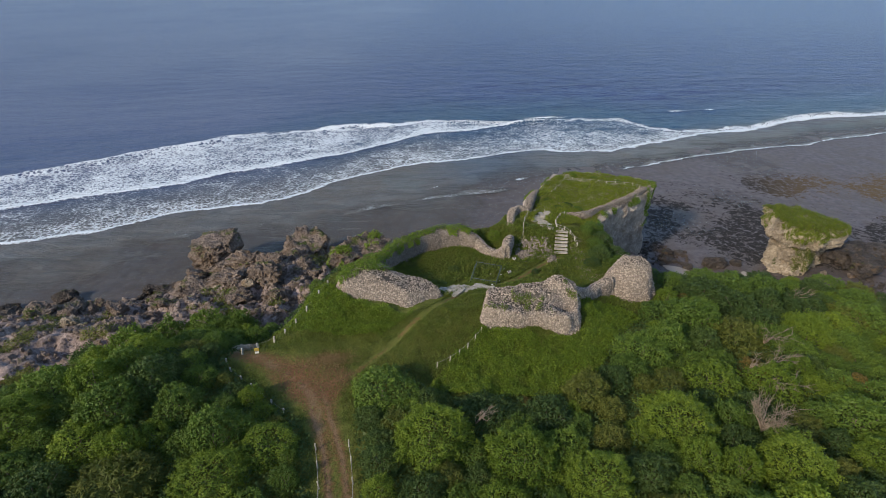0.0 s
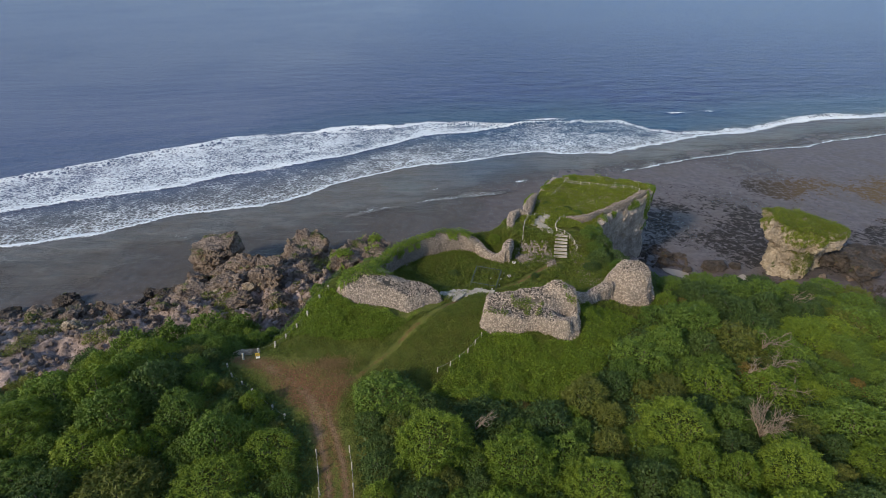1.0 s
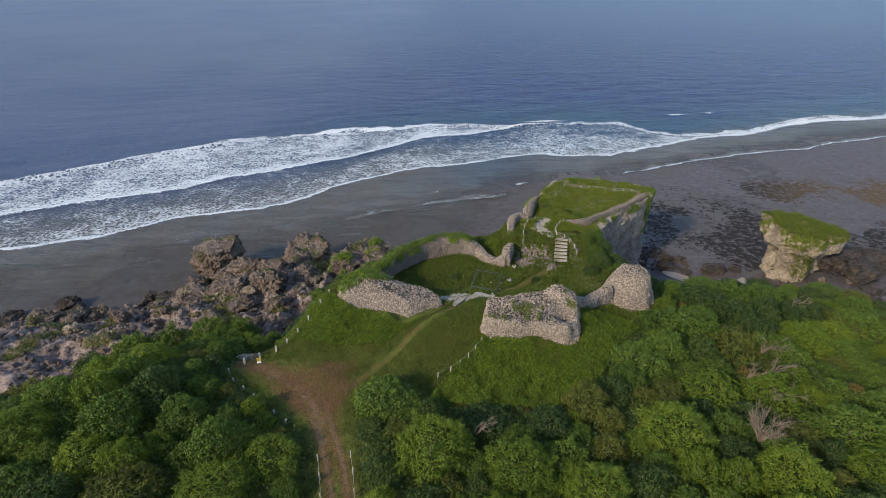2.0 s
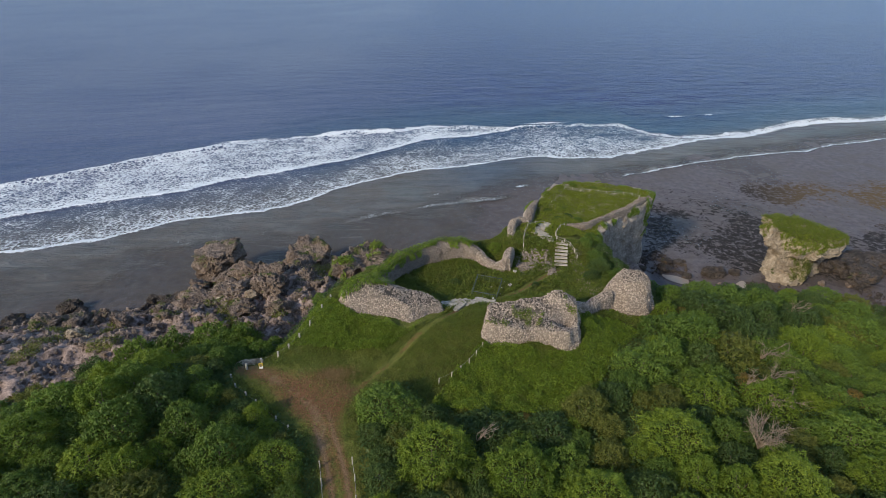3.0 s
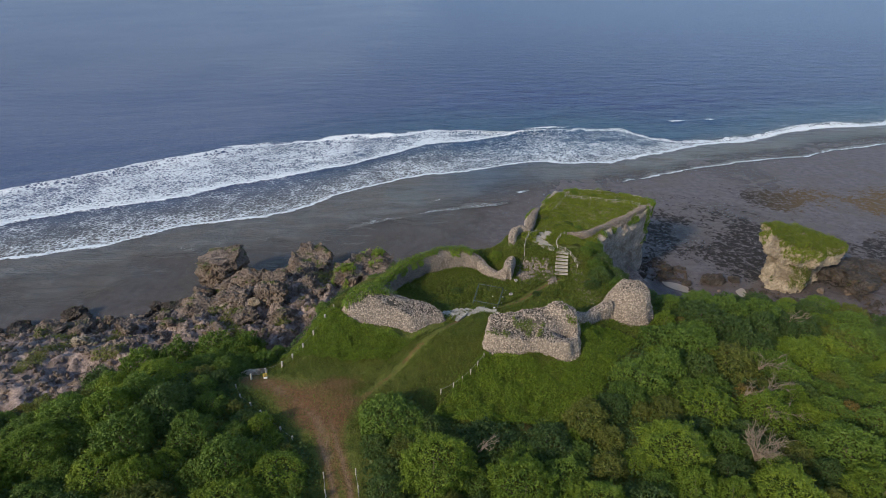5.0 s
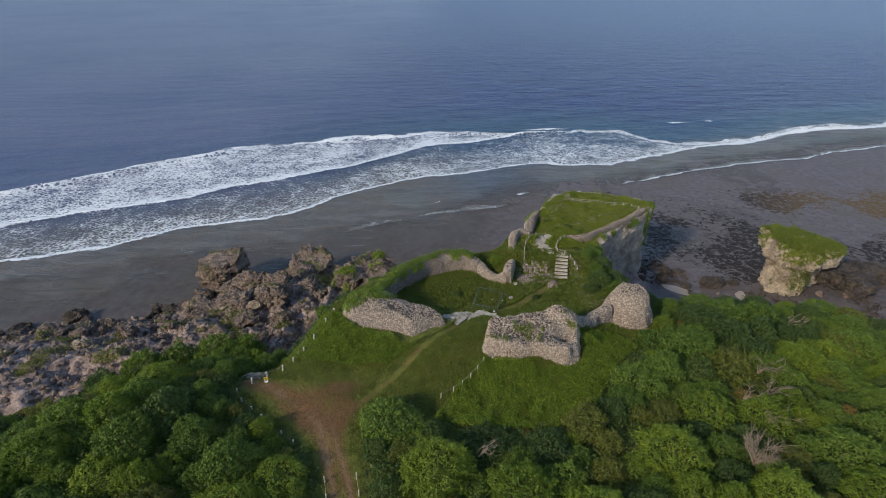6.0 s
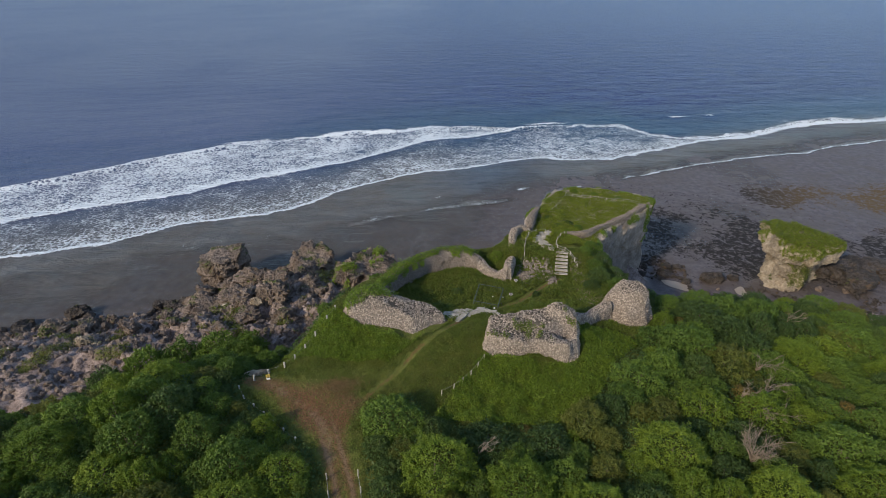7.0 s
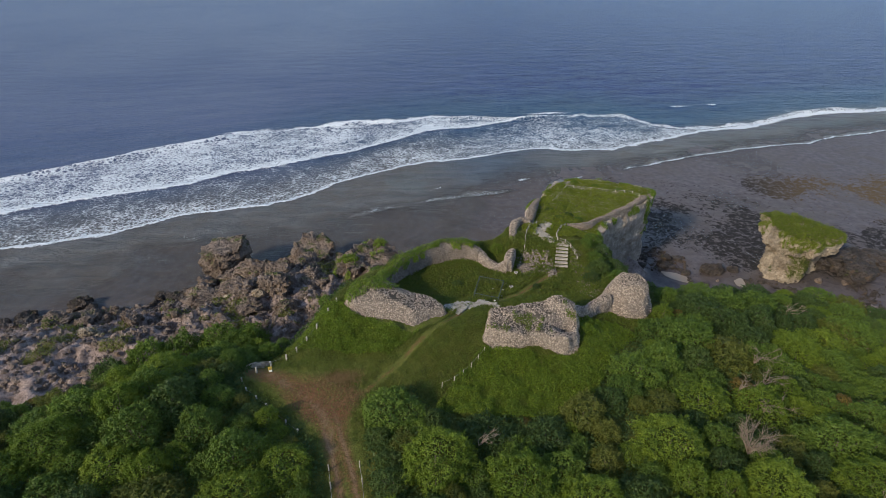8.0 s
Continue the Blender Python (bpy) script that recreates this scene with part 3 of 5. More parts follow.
def sheet(name, xs, ys, z, mat, attrs):
    p = grid(xs, ys)
    nx, ny = len(xs), len(ys)
    i = (np.arange(ny - 1)[:, None] * nx + np.arange(nx - 1)).ravel()
    faces = np.c_[i, i + 1, i + nx + 1, i + nx].astype(np.int32)
    me = bpy.data.meshes.new(name)
    me.vertices.add(len(p))
    me.loops.add(faces.size)
    me.polygons.add(len(faces))
    me.vertices.foreach_set("co", np.c_[p, z].astype(np.float32).ravel())
    me.loops.foreach_set("vertex_index", faces.ravel())
    me.polygons.foreach_set("loop_start", np.arange(0, faces.size, 4, dtype=np.int32))
    me.polygons.foreach_set("loop_total", np.full(len(faces), 4, np.int32))
    me.polygons.foreach_set("use_smooth", np.ones(len(faces), bool))
    me.materials.append(mat)
    me.update(calc_edges=True)
    for key, value in attrs.items():
        me.attributes.new(key, "FLOAT", "POINT").data.foreach_set("value", np.asarray(value, np.float32))
    return new(name, me)


def spread(*runs):
    """Coordinates from runs of (start, stop, step)."""
    return np.unique(np.round(np.concatenate([np.arange(a, b, s) for a, b, s in runs]), 3))


gx = spread((-4500, -600, 650), (-600, -110, 40), (-110, -82, 0.7), (-82, -4, 0.36), (-4, 130, 0.55), (130, 600, 40), (600, 4600, 650))
gy = spread((-4500, -300, 700), (-300, 8, 22), (8, 46, 0.6), (46, 98, 0.4), (98, 140, 0.8), (140, 240, 4), (240, 900, 90), (900, 4700, 630))
gp = grid(gx, gy)
gz = ground_height(gp)
edge, coast = signed(gp, PLATEAU), signed(gp, LAND)
track = line_distance(gp, TRACK)
heading = np.array(TRACK[1:], float) - np.array(TRACK[:-1], float)
aside = np.full(len(gp), 9.0)
for (x, y), (dx, dy) in zip(TRACK[:-1], heading):
    span = math.hypot(dx, dy)
    side = ((gp[:, 1] - y) * dx - (gp[:, 0] - x) * dy) / span
    near = np.clip(((gp[:, 0] - x) * dx + (gp[:, 1] - y) * dy) / span, 0, span)
    away = np.hypot(gp[:, 0] - x - near * dx / span, gp[:, 1] - y - near * dy / span)
    aside = np.where(away <= np.abs(aside) - 1e-6, np.sign(side) * away, aside)
yard = signed(gp, [(-9.5, 30), (-13.2, 36), (-21.5, 43.5), (-19, 45.8), (-12, 45), (-8, 42), (-9.5, 38), (-7.8, 30)])
dirt = np.maximum.reduce([0.62 * smooth(2.2, 0.6, track) - 0.34 * smooth(0.42, 0.12, track) * smooth(42, 36, gp[:, 1]),
                          (0.55 + 0.12 * fbm(gp, 2.0, 3, 40)) * smooth(0.42, 0.08, line_distance(gp, FOOTPATH[:6]) + 0.3 * fbm(gp, 1.6, 3, 42)), 0.55 * smooth(0.45, 0.1, line_distance(gp, FOOTPATH[5:])),
                          0.54 * smooth(-0.6, 1.4, yard) + 0.16 * fbm(gp, 3, 3, 31) * smooth(-1, 1, yard)])
green = smooth(-2.2, 0.6, edge + 0.8 * fbm(gp, 4, 3, 12)) * (gz > 6)
green = np.maximum(green, 0.5 * smooth(0.4, 0.9, fbm(gp, 5, 3, 14)) * (gz > 2.2) * (gp[:, 0] < 5) * (gp[:, 0] > -46))
weed = smooth(20, 60, gp[:, 0]) * smooth(84, 92, gp[:, 1]) * smooth(150, 132, gp[:, 1]) * (0.35 + 0.9 * smooth(-0.35, 0.35, fbm(gp, 16, 3, 15)))
ground = tagged(sheet("ground", gx, gy, gz, GROUND, {"dirt": dirt, "aside": np.clip(aside, -4, 4), "worn": smooth(41, 35, gp[:, 1]), "trodden": 0.7 * smooth(0.34, 0.06, line_distance(gp, TRAIL) + 0.2 * fbm(gp, 1.5, 3, 39)), "green": green, "reef": smooth(0.8, 0.1, gz), "weed": np.clip(weed, 0, 1), "brown": smooth(70, 105, gp[:, 0] + 6 * fbm(gp, 12, 3, 34)) * smooth(108, 120, gp[:, 1])}),
                "grassy clifftop falling to a rocky shore and dark reef flat", "ground", kind="structure")

# ---- sea sheet with breakers ----
sx = spread((-4500, -900, 600), (-900, -150, 30), (-150, 200, 0.7), (200, 900, 30), (900, 4600, 600))
sy = spread((60, 92, 4), (92, 225, 0.6), (225, 420, 4), (420, 1400, 40), (1400, 4800, 400))
sp = grid(sx, sy)
X, Y = sp[:, 0], sp[:, 1]
wob = 1.6 * fbm(sp, 14, 3, 21) + 0.8 * fbm(sp, 4, 3, 22)
crest, dense, lead, ripple = (f(X) for f in (CREST, DENSE, LEAD, RIPPLE))
toward = Y + wob
ragged = 3.0 * fbm(sp, 8, 4, 33)
east = smooth(-6, 30, X)
broken = smooth(-0.45, 0.25, fbm(sp, 22, 3, 23))
blotch = fbm(sp, 11, 4, 25)
band = smooth(crest + 1.0, crest - 1.5, toward + ragged) * smooth(dense - 0.3, dense + 0.6, toward)
near_front = smooth(dense + 9, dense + 0.5, toward)
top_line = np.exp(-((toward + 0.6 * ragged - crest + 2.2) / 1.6) ** 2) * smooth(-0.35, 0.1, fbm(sp, 17, 3, 38))
wash = smooth(dense + 2.0, dense + 0.5, toward) * smooth(lead - 0.2, lead + 0.4, toward)
run = np.clip((toward - lead) / np.maximum(dense - lead, 2), 0, 1)
lip = np.exp(-((toward - lead - 0.6) / np.where(X > 60, 1.4, 0.8)) ** 2)
front = np.exp(-((toward - dense - 0.9) / 1.0) ** 2) * smooth(40, 25, X)
thin = np.exp(-((toward - ripple) / 0.6) ** 2) * smooth(-0.25, 0.25, fbm(sp, 13, 3, 24) + 0.5 * smooth(20, 60, X))
trail = smooth(ripple + 6, ripple, toward) * smooth(ripple - 0.3, ripple + 0.3, toward) * smooth(-0.3, 0.3, fbm(sp, 13, 3, 24) + 0.4 * smooth(20, 60, X))
thin2 = np.exp(-((Y - ripple - 6.5 + 2.0 * fbm(sp, 10, 3, 26)) / 0.55) ** 2) * smooth(0.0, 0.4, fbm(sp, 6, 3, 27)) * smooth(-8, 2, X) * smooth(34, 22, X)
caps = sum(np.exp(-((Y - cy - 0.12 * (X - cx) + wob) / 1.2) ** 2 - ((X - cx) / ln) ** 2) for cx, cy, ln in ((40, 209, 8), (96, 219, 4), (110, 221, 2), (-72, 185, 6)))
spray = smooth(lead - 0.5, lead + 3, toward) * smooth(crest + 12, crest - 2, toward + 2 * ragged) * smooth(80, 110, X) * smooth(-0.1, 0.5, blotch)
foam = np.maximum.reduce([band * (0.50 + 0.26 * near_front + 0.16 * blotch - 0.16 * east), 0.85 * top_line * smooth(45, 25, X), wash * (0.47 - 0.26 * run * (1 - east) + 0.14 * blotch - 0.12 * east * run), 0.9 * lip, front * 0.95, (0.34 + 0.4 * smooth(10, 60, X)) * thin, 0.30 * trail, 0.70 * thin2, 0.95 * caps, 0.34 * spray])
foam = np.where(foam < 0.05, -1, foam)
# swell, steepening into the breaking crest
turned = 0.40 * X - 0.916 * Y
z = 0.09 * np.sin(turned / 2.6 + 2.6 * fbm(sp, 40, 2, 28)) * smooth(dense, crest + 30, Y) * smooth(420, 230, Y)
z += 1.2 * np.exp(-((toward - crest + 2.0) / 2.2) ** 2) * broken + 0.35 * front + 0.10 * lip + 0.07 * thin + 0.5 * caps
z += 0.05 * fbm(sp, 2.0, 3, 29) * smooth(260, 200, Y)
shoal = smooth(crest + 60, crest + 4, Y)
flat = smooth(lead + 42 - 26 * east, lead - 6, Y) * (1 - 0.45 * smooth(lead - 30, lead - 8, Y) * np.exp(-((X - 14) / 16) ** 2))
cover = np.maximum(0.22 * smooth(0.05, 0.45, fbm(sp, 18, 3, 30)) + smooth(ripple - 4, lead - 4, Y) + 0.60 * smooth(30, -20, X) * smooth(ripple - 40, ripple - 8, Y), smooth(0.0, 0.3, foam))
# The last mask paints the reflected sheen, growing towards negative x.
sea = tagged(sheet("sea", sx, sy, z + 0.02, SEA, {"foam": foam, "shoal": shoal, "flat": flat, "cover": np.clip(cover, 0, 1), "ripple": 0.50 + 0.45 * smooth(700, 200, Y), "sheen_tint": np.clip(smooth(60, -140, X) * (0.85 + 0.5 * fbm(sp, 60, 3, 35)), 0, 1)}),
             "blue sea with white breakers rolling over the reef", "sea", kind="structure")


# ---- headland, sea stack and rock pillars ----
def rock_mass(name, outline, base, top, profile, mat, label, category, group="", **shape):
    v, f = mass_data(outline, base, top, profile, **shape)
    ob = tagged(new(name, mesh_from(name, v, f, mat, False)), label, category, group)
    return ob, v, f


HEADLAND = [(11, 77), (13, 84), (15.2, 90), (19, 97), (22.5, 101.5), (26, 103.5), (31, 102.5), (36, 101), (39.2, 98.6), (40.4, 96.2), (38.8, 92.8), (35, 89.4), (31.2, 86.0), (28, 82.8), (26, 79.6), (25, 75.5), (19, 73.5), (13, 74)]


def headland_top(p):
    return 14.5 + 0.25 * fbm(p, 5, 3, 41) + 0.9 * smooth(84, 77, p[:, 1]) * smooth(20, 15, p[:, 0])


_, hv, hf = rock_mass("headland_cliff", HEADLAND, -0.8, headland_top, [0.99, 0.95, 0.935, 0.935, 0.95, 1.0, 0.99], CLIFF,
                             "sheer grey limestone headland rising from the reef", "cliff", rough=0.85, grain=3.4, seed=4, around=260, rows=40, rings=14)
STACK = [(61.8, 91), (62.6, 95.0), (65.6, 97.6), (71, 97.0), (75, 94.2), (76.6, 91.4), (74.4, 89.2), (70, 87.4), (65.6, 86.4), (62.4, 87.6)]
_, stv, stf = rock_mass("rock_islet", STACK, -0.8, lambda p: 9.3 + 0.5 * fbm(p, 3, 3, 43) - 1.5 * smooth(66, 76, p[:, 0]) + 1.3 * bump_at(p, 61.6, 94.0, 2.2) - 0.9 * smooth(89, 85.5, p[:, 1]), [0.60, 0.60, 0.60, 0.62, 0.72, 0.95, 1.02, 1.0, 0.95], PALE_ROCK,
                            "pale limestone islet with a bushy green top", "rock islet", rough=1.1, grain=2.0, seed=6, around=180, rows=44, rings=12, ledge=0.35)
_, uv, uf = rock_mass("rock_buttress", [(62.6, 88.2), (63.0, 91.6), (66, 93), (70.0, 91.5), (70.0, 88.8), (67.4, 86.6), (64.6, 86.2)], -0.8, lambda p: 4.6 + 0.6 * fbm(p, 3, 3, 44), [1.12, 1.08, 1.02, 0.95, 0.84], PALE_ROCK,
          "pale weathered rock foot below the islet", "rock", rough=0.9, grain=2.2, seed=8, around=120, rows=24)
PILLAR = "rock pillars on the shore"
rock_mass("rock_pillar", [(-47.6, 89.5), (-45.5, 92.5), (-40.5, 93.5), (-39.2, 90), (-39.5, 86.8), (-43, 85.6), (-46.6, 86.2)], -0.6, lambda p: 6.6 + 0.13 * (p[:, 0] + 43) + 0.25 * fbm(p, 2, 3, 45), [1.10, 1.02, 0.95, 0.93, 1.0, 1.05, 1.03],
          SHORE_ROCK, "flat-topped brown rock pillar on a broken foot", "rock", PILLAR, rough=0.75, grain=2.0, seed=9, around=150, rows=40, ledge=0.75)
rock_mass("rock_pillar", [(-31, 92), (-29, 95.5), (-24.5, 95.5), (-21.8, 91), (-22.5, 86.5), (-26, 84.5), (-29.5, 87)], -0.4, lambda p: 5.9 + 0.7 * fbm(p, 3, 3, 46) - 0.18 * (92 - p[:, 1]), [0.82, 0.86, 0.95, 1.0, 0.92, 0.80],
          SHORE_ROCK, "rounded grey-brown rock pillar at the water's edge", "rock", PILLAR, rough=1.1, grain=1.8, seed=11, around=140, rows=36, ledge=0.4)
_, pv, pf = rock_mass("rock_pillar", [(-20.5, 82), (-18.5, 88), (-14.5, 90.5), (-10.5, 88), (-8.5, 83), (-10, 78), (-14, 76), (-18.5, 77)], 0.0, lambda p: 8.0 + 0.8 * fbm(p, 3.5, 3, 47), [1.05, 1.0, 0.97, 0.96, 0.9, 0.72],
                           SHORE_ROCK, "craggy brown rock pillar with greenery on top", "rock", PILLAR, rough=1.5, grain=2.0, seed=13, around=160, rows=36, ledge=0.5)


# ---- boulders ----
def boulder_mesh(name, seed, mat, flat=0.7, fine=3):
    bm = bmesh.new()
    bmesh.ops.create_icosphere(bm, subdivisions=fine, radius=1.0)
    v = np.array([w.co[:] for w in bm.verts])
    f = [[w.index for w in q.verts] for q in bm.faces]
    bm.free()
    r = np.random.default_rng(seed)
    planes = r.normal(size=(16, 3))
    planes /= np.linalg.norm(planes, axis=1, keepdims=True)
    away = r.uniform(0.62, 0.95, 16)
    reach = np.where(v @ planes.T > 0.05, away / np.maximum(v @ planes.T, 0.05), 9).min(1)
    ridge = 1 - 2 * np.abs(fbm(v + seed * 3.1, 0.6, 3, seed + 20))
    v = v * (np.minimum(reach, 1.25) * (1 + 0.16 * fbm(v + seed * 7.7, 0.8, 4, seed) + 0.12 * ridge + 0.10 * fbm(v, 0.2, 2, seed + 40)))[:, None]
    if fine > 3:
        pocked = 1 - 2 * np.abs(fbm(v + seed, 0.32, 3, seed + 60, 0.65))
        v = v * (0.94 + 0.17 * pocked + 0.06 * fbm(v, 0.09, 2, seed + 70))[:, None]
    v[:, 2] *= flat
    return mesh_from(name, v, f, mat, False)


BOULDERS = [boulder_mesh("boulder", s, m, fl) for s, m, fl in ((1, SHORE_ROCK, 0.7), (2, SHORE_ROCK, 0.85), (3, DARK_ROCK, 0.6), (4, DARK_ROCK, 0.75), (5, SHORE_ROCK, 0.6), (6, PALE_ROCK, 0.7))]
CRAGS = [boulder_mesh("boulder", s, m, fl, 4) for s, m, fl in ((1, SHORE_ROCK, 0.75), (2, SHORE_ROCK, 0.9), (3, DARK_ROCK, 0.6), (4, DARK_ROCK, 0.75), (5, SHORE_ROCK, 0.65), (6, PALE_ROCK, 0.7))]


def boulder(x, y, r, kind, rng, sink=0.25, stretch=None):
    ob = new("boulder", (CRAGS if r > 1.2 else BOULDERS)[kind])
    s = stretch or (rng.uniform(0.8, 1.3), rng.uniform(0.8, 1.2), rng.uniform(0.75, 1.15))
    ob.matrix_basis = pose(x, y, on_ground(x, y) + r * s[2] * (0.6 - sink), rng.uniform(-15, 15), rng.uniform(-15, 15), rng.uniform(0, 360)) @ Matrix.Diagonal((r * s[0], r * s[1], r * s[2], 1))
    words = {0: "craggy brown shore boulder", 1: "upright craggy brown shore boulder", 2: "low dark wet boulder by the water", 3: "dark weathered boulder by the water", 4: "broad brown boulder on the rocky shore", 5: "pale limestone boulder on the shore"}
    return tagged(ob, words[kind], "boulder", "boulders on the shore")


rng = np.random.default_rng(3)
for x, y, r, k in ((-65.6, 78.4, 2.2, 3), (-63.5, 77.6, 1.5, 2), (-73, 74.6, 2.0, 3), (-76, 73, 1.7, 2), (-49.4, 80.6, 2.6, 2), (-52.8, 81.4, 1.8, 2), (-47.0, 80.2, 1.6, 2), (-59, 75.8, 1.4, 3), (-61.5, 75.3, 1.0, 2),
                   (-52, 69.5, 1.8, 5), (-53.5, 62.5, 1.7, 5), (-49, 66.5, 1.7, 0), (-45, 69.5, 1.6, 4), (-39.7, 73, 3.0, 0), (-35.8, 75.4, 2.8, 1), (-33.5, 81, 3.4, 4), (-29.4, 78.2, 3.0, 0), (-33, 73.6, 2.7, 4), (-27.9, 72.3, 3.2, 1),
                   (-23.2, 76.4, 2.2, 0), (-26, 83, 2.4, 4), (-38.5, 81.5, 3.0, 1), (-43.5, 81, 2.2, 0), (-43, 77.5, 2.0, 4), (-36, 85.5, 2.2, 0), (-31.5, 68.5, 2.2, 4), (-25, 67.5, 2.0, 1), (-58, 70.5, 2.2, 0), (-62, 67.5, 2.3, 4),
                   (-68, 69, 2.3, 3), (52, 89.6, 2.4, 3), (56.5, 90.2, 1.5, 2), (47.5, 95, 1.2, 2), (44, 92, 1.3, 3)):
    boulder(x, y, 0.78 * r, k, rng)
slab = boulder(80.0, 90.6, 4.2, 3, rng, 0.1, (1.25, 0.8, 0.62))
tagged(slab, "great dark tilted slab fallen beside the pale islet")
boulder(87, 93.5, 3.4, 2, rng, 0.2, (1.4, 0.8, 0.7))
boulder(75.5, 92.5, 3.0, 3, rng, 0.2)
count = 0
while count < 150:
    x, y = rng.uniform(-100, -6), rng.uniform(52, 97)
    q = np.array([[x, y]])
    if field("coast", q)[0] > -1.5 and field("edge", q)[0] < -2.5 and not (x < -48 and y < 68):
        boulder(x, y, 0.4 + 0.9 * rng.random() ** 2, int(rng.choice([0, 1, 4, 4, 0, 3, 5])), rng)
        count += 1
count = 0
while count < 70:
    x, y = rng.uniform(30, 110), rng.uniform(66, 99)
    q = np.array([[x, y]])
    if -9 < field("coast", q)[0] and field("edge", q)[0] < -2.0 and not inside(q, HEADLAND)[0]:
        boulder(x, y, 0.3 + 0.9 * rng.random() ** 2, int(rng.choice([2, 3, 3, 0])), rng)
        count += 1


# ---- castle walls of field stones ----
def bastion(name, outline, top, label, seed, group="ruined castle walls", taper=(1.0, 0.985, 0.965, 0.94, 0.91, 0.85, 0.72), rough=0.3, step=0.142, size=0.195, sink=0.7):
    mid = np.mean(outline, 0)
    foot = lambda p: field("z", p) - sink
    v, f = mass_data(outline, foot, top, taper, rough=rough, grain=2.0, seed=seed, around=110, rows=18, rings=10, round_off=1)
    base = thing(name, mid[0], mid[1], on_ground(*mid), label, "wall", group)
    shift = Vector((mid[0], mid[1], on_ground(*mid)))
    part("core", mesh_from("core", v - np.array(shift), f, WALL_CORE, True), base)
    r = np.random.default_rng(seed)
    p, n = face_samples(v, f, step, r)
    tight = (n[:, 2] < 0.82) | (r.random(len(p)) < 0.62)
    p, n = p[tight], n[tight]
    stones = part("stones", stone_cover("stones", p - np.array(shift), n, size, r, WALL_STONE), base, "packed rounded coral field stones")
    stones["kind"] = "stuff"
    return v, f


def ribbon(line, width):
    """Outline of a strip along a line; width at each point."""
    p = np.array(line, float)
    d = np.gradient(p, axis=0)
    d /= np.linalg.norm(d, axis=1, keepdims=True)
    s = np.c_[-d[:, 1], d[:, 0]] * np.array(width, float)[:, None] / 2
    return np.vstack([p + s, (p - s)[::-1]])


def wall_run(name, line, width, tops, label, seed, group="ruined castle walls", sink=0.6, step=0.142, size=0.195, base_at=None, stone=None):
    """A battered wall along a line, with a crest that rises and falls."""
    p = np.array(line, float)
    s = np.r_[0, np.cumsum(np.hypot(*np.diff(p, axis=0).T))]
    n = max(8, int(s[-1] / 0.45))
    u = np.linspace(0, s[-1], n)
    c = np.c_[np.interp(u, s, p[:, 0]), np.interp(u, s, p[:, 1])]
    for _ in range(3):
        c[1:-1] = 0.5 * c[1:-1] + 0.25 * (c[2:] + c[:-2])
    w, t = np.interp(u, s, width), np.interp(u, s, tops) + 0.16 * fbm(c, 1.2, 3, seed)
    d = np.gradient(c, axis=0)
    d /= np.linalg.norm(d, axis=1, keepdims=True)
    side = np.c_[-d[:, 1], d[:, 0]]
    prof = ((-0.5, 0.0), (-0.47, 0.35), (-0.42, 0.7), (-0.34, 0.93), (-0.15, 1.02), (0.15, 1.0), (0.34, 0.93), (0.42, 0.7), (0.47, 0.35), (0.5, 0.0))
    zb = (field("z", c) if base_at is None else np.full(n, base_at)) - sink
    rows = [np.c_[c + side * (a * w)[:, None], zb + (t - zb) * k] for a, k in prof]
    m = len(prof)
    v = np.stack(rows, 1).reshape(-1, 3)
    v = v + 0.14 * np.c_[fbm(v, 1.1, 3, seed + 1), fbm(v, 1.1, 3, seed + 2), fbm(v, 1.1, 3, seed + 3)]
    f = [(i * m + k, (i + 1) * m + k, (i + 1) * m + k + 1, i * m + k + 1) for i in range(n - 1) for k in range(m - 1)]
    f += [tuple(range(m)), tuple((n - 1) * m + k for k in range(m))[::-1]]
    mid = c[n // 2]
    o = np.array((mid[0], mid[1], zb[n // 2] + sink))
    base = thing(name, *o, label, "wall", group)
    part("core", mesh_from("core", v - o, f, WALL_CORE, True), base)
    r = np.random.default_rng(seed)
    q, nn = face_samples(v, f, step, r)
    if nn[:, 2].mean() < 0:
        nn = -nn
    for end in (0, n - 1):
        cap = np.array([v[end * m + k] for k in range(m)])
        k = int(w[end] * (t[end] - zb[end]) / step ** 2)
        a = r.random((k, 1))
        i, j = r.integers(0, m, k), r.integers(0, m, k)
        q = np.vstack([q, cap[i] * a + cap[j] * (1 - a)])
        nn = np.vstack([nn, np.repeat([[d[end, 0], d[end, 1], 0.0]], k, 0) * (-1 if end == 0 else 1)])
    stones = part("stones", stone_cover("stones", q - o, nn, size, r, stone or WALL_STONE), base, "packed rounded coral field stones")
    stones["kind"] = "stuff"
    return v, f


def crest_a(p):
    x, y = p[:, 0], p[:, 1]
    ridge = np.interp(x, (-12.5, -9.4, -4.2, -1.0), (54.8, 55.6, 52.8, 54.3))
    height = np.interp(x, (-12.5, -9.4, -4.2, -1.0), (18.2, 18.9, 17.7, 17.3))
    return height - 0.9 * np.maximum(0, ridge - y) - 0.10 * np.maximum(0, y - ridge) + 0.22 * fbm(p, 1.6, 4, 51)


def crest_b(p):
    x, y = p[:, 0], p[:, 1]
    return 18.2 + 0.6 * smooth(47.6, 51.6, y) + 0.4 * smooth(8, 4, x) + 0.9 * bump_at(p, 13.0, 52.0, 1.4) - 1.5 * bump_at(p, 13.4, 49.6, 1.4) - 0.4 * bump_at(p, 5.0, 50.5, 1.6) + 0.38 * fbm(p, 1.3, 4, 52)


def crest_c(p):
    return 18.4 - 1.2 * smooth(23.4, 20.8, p[:, 0]) + 0.35 * fbm(p, 1.6, 4, 53)


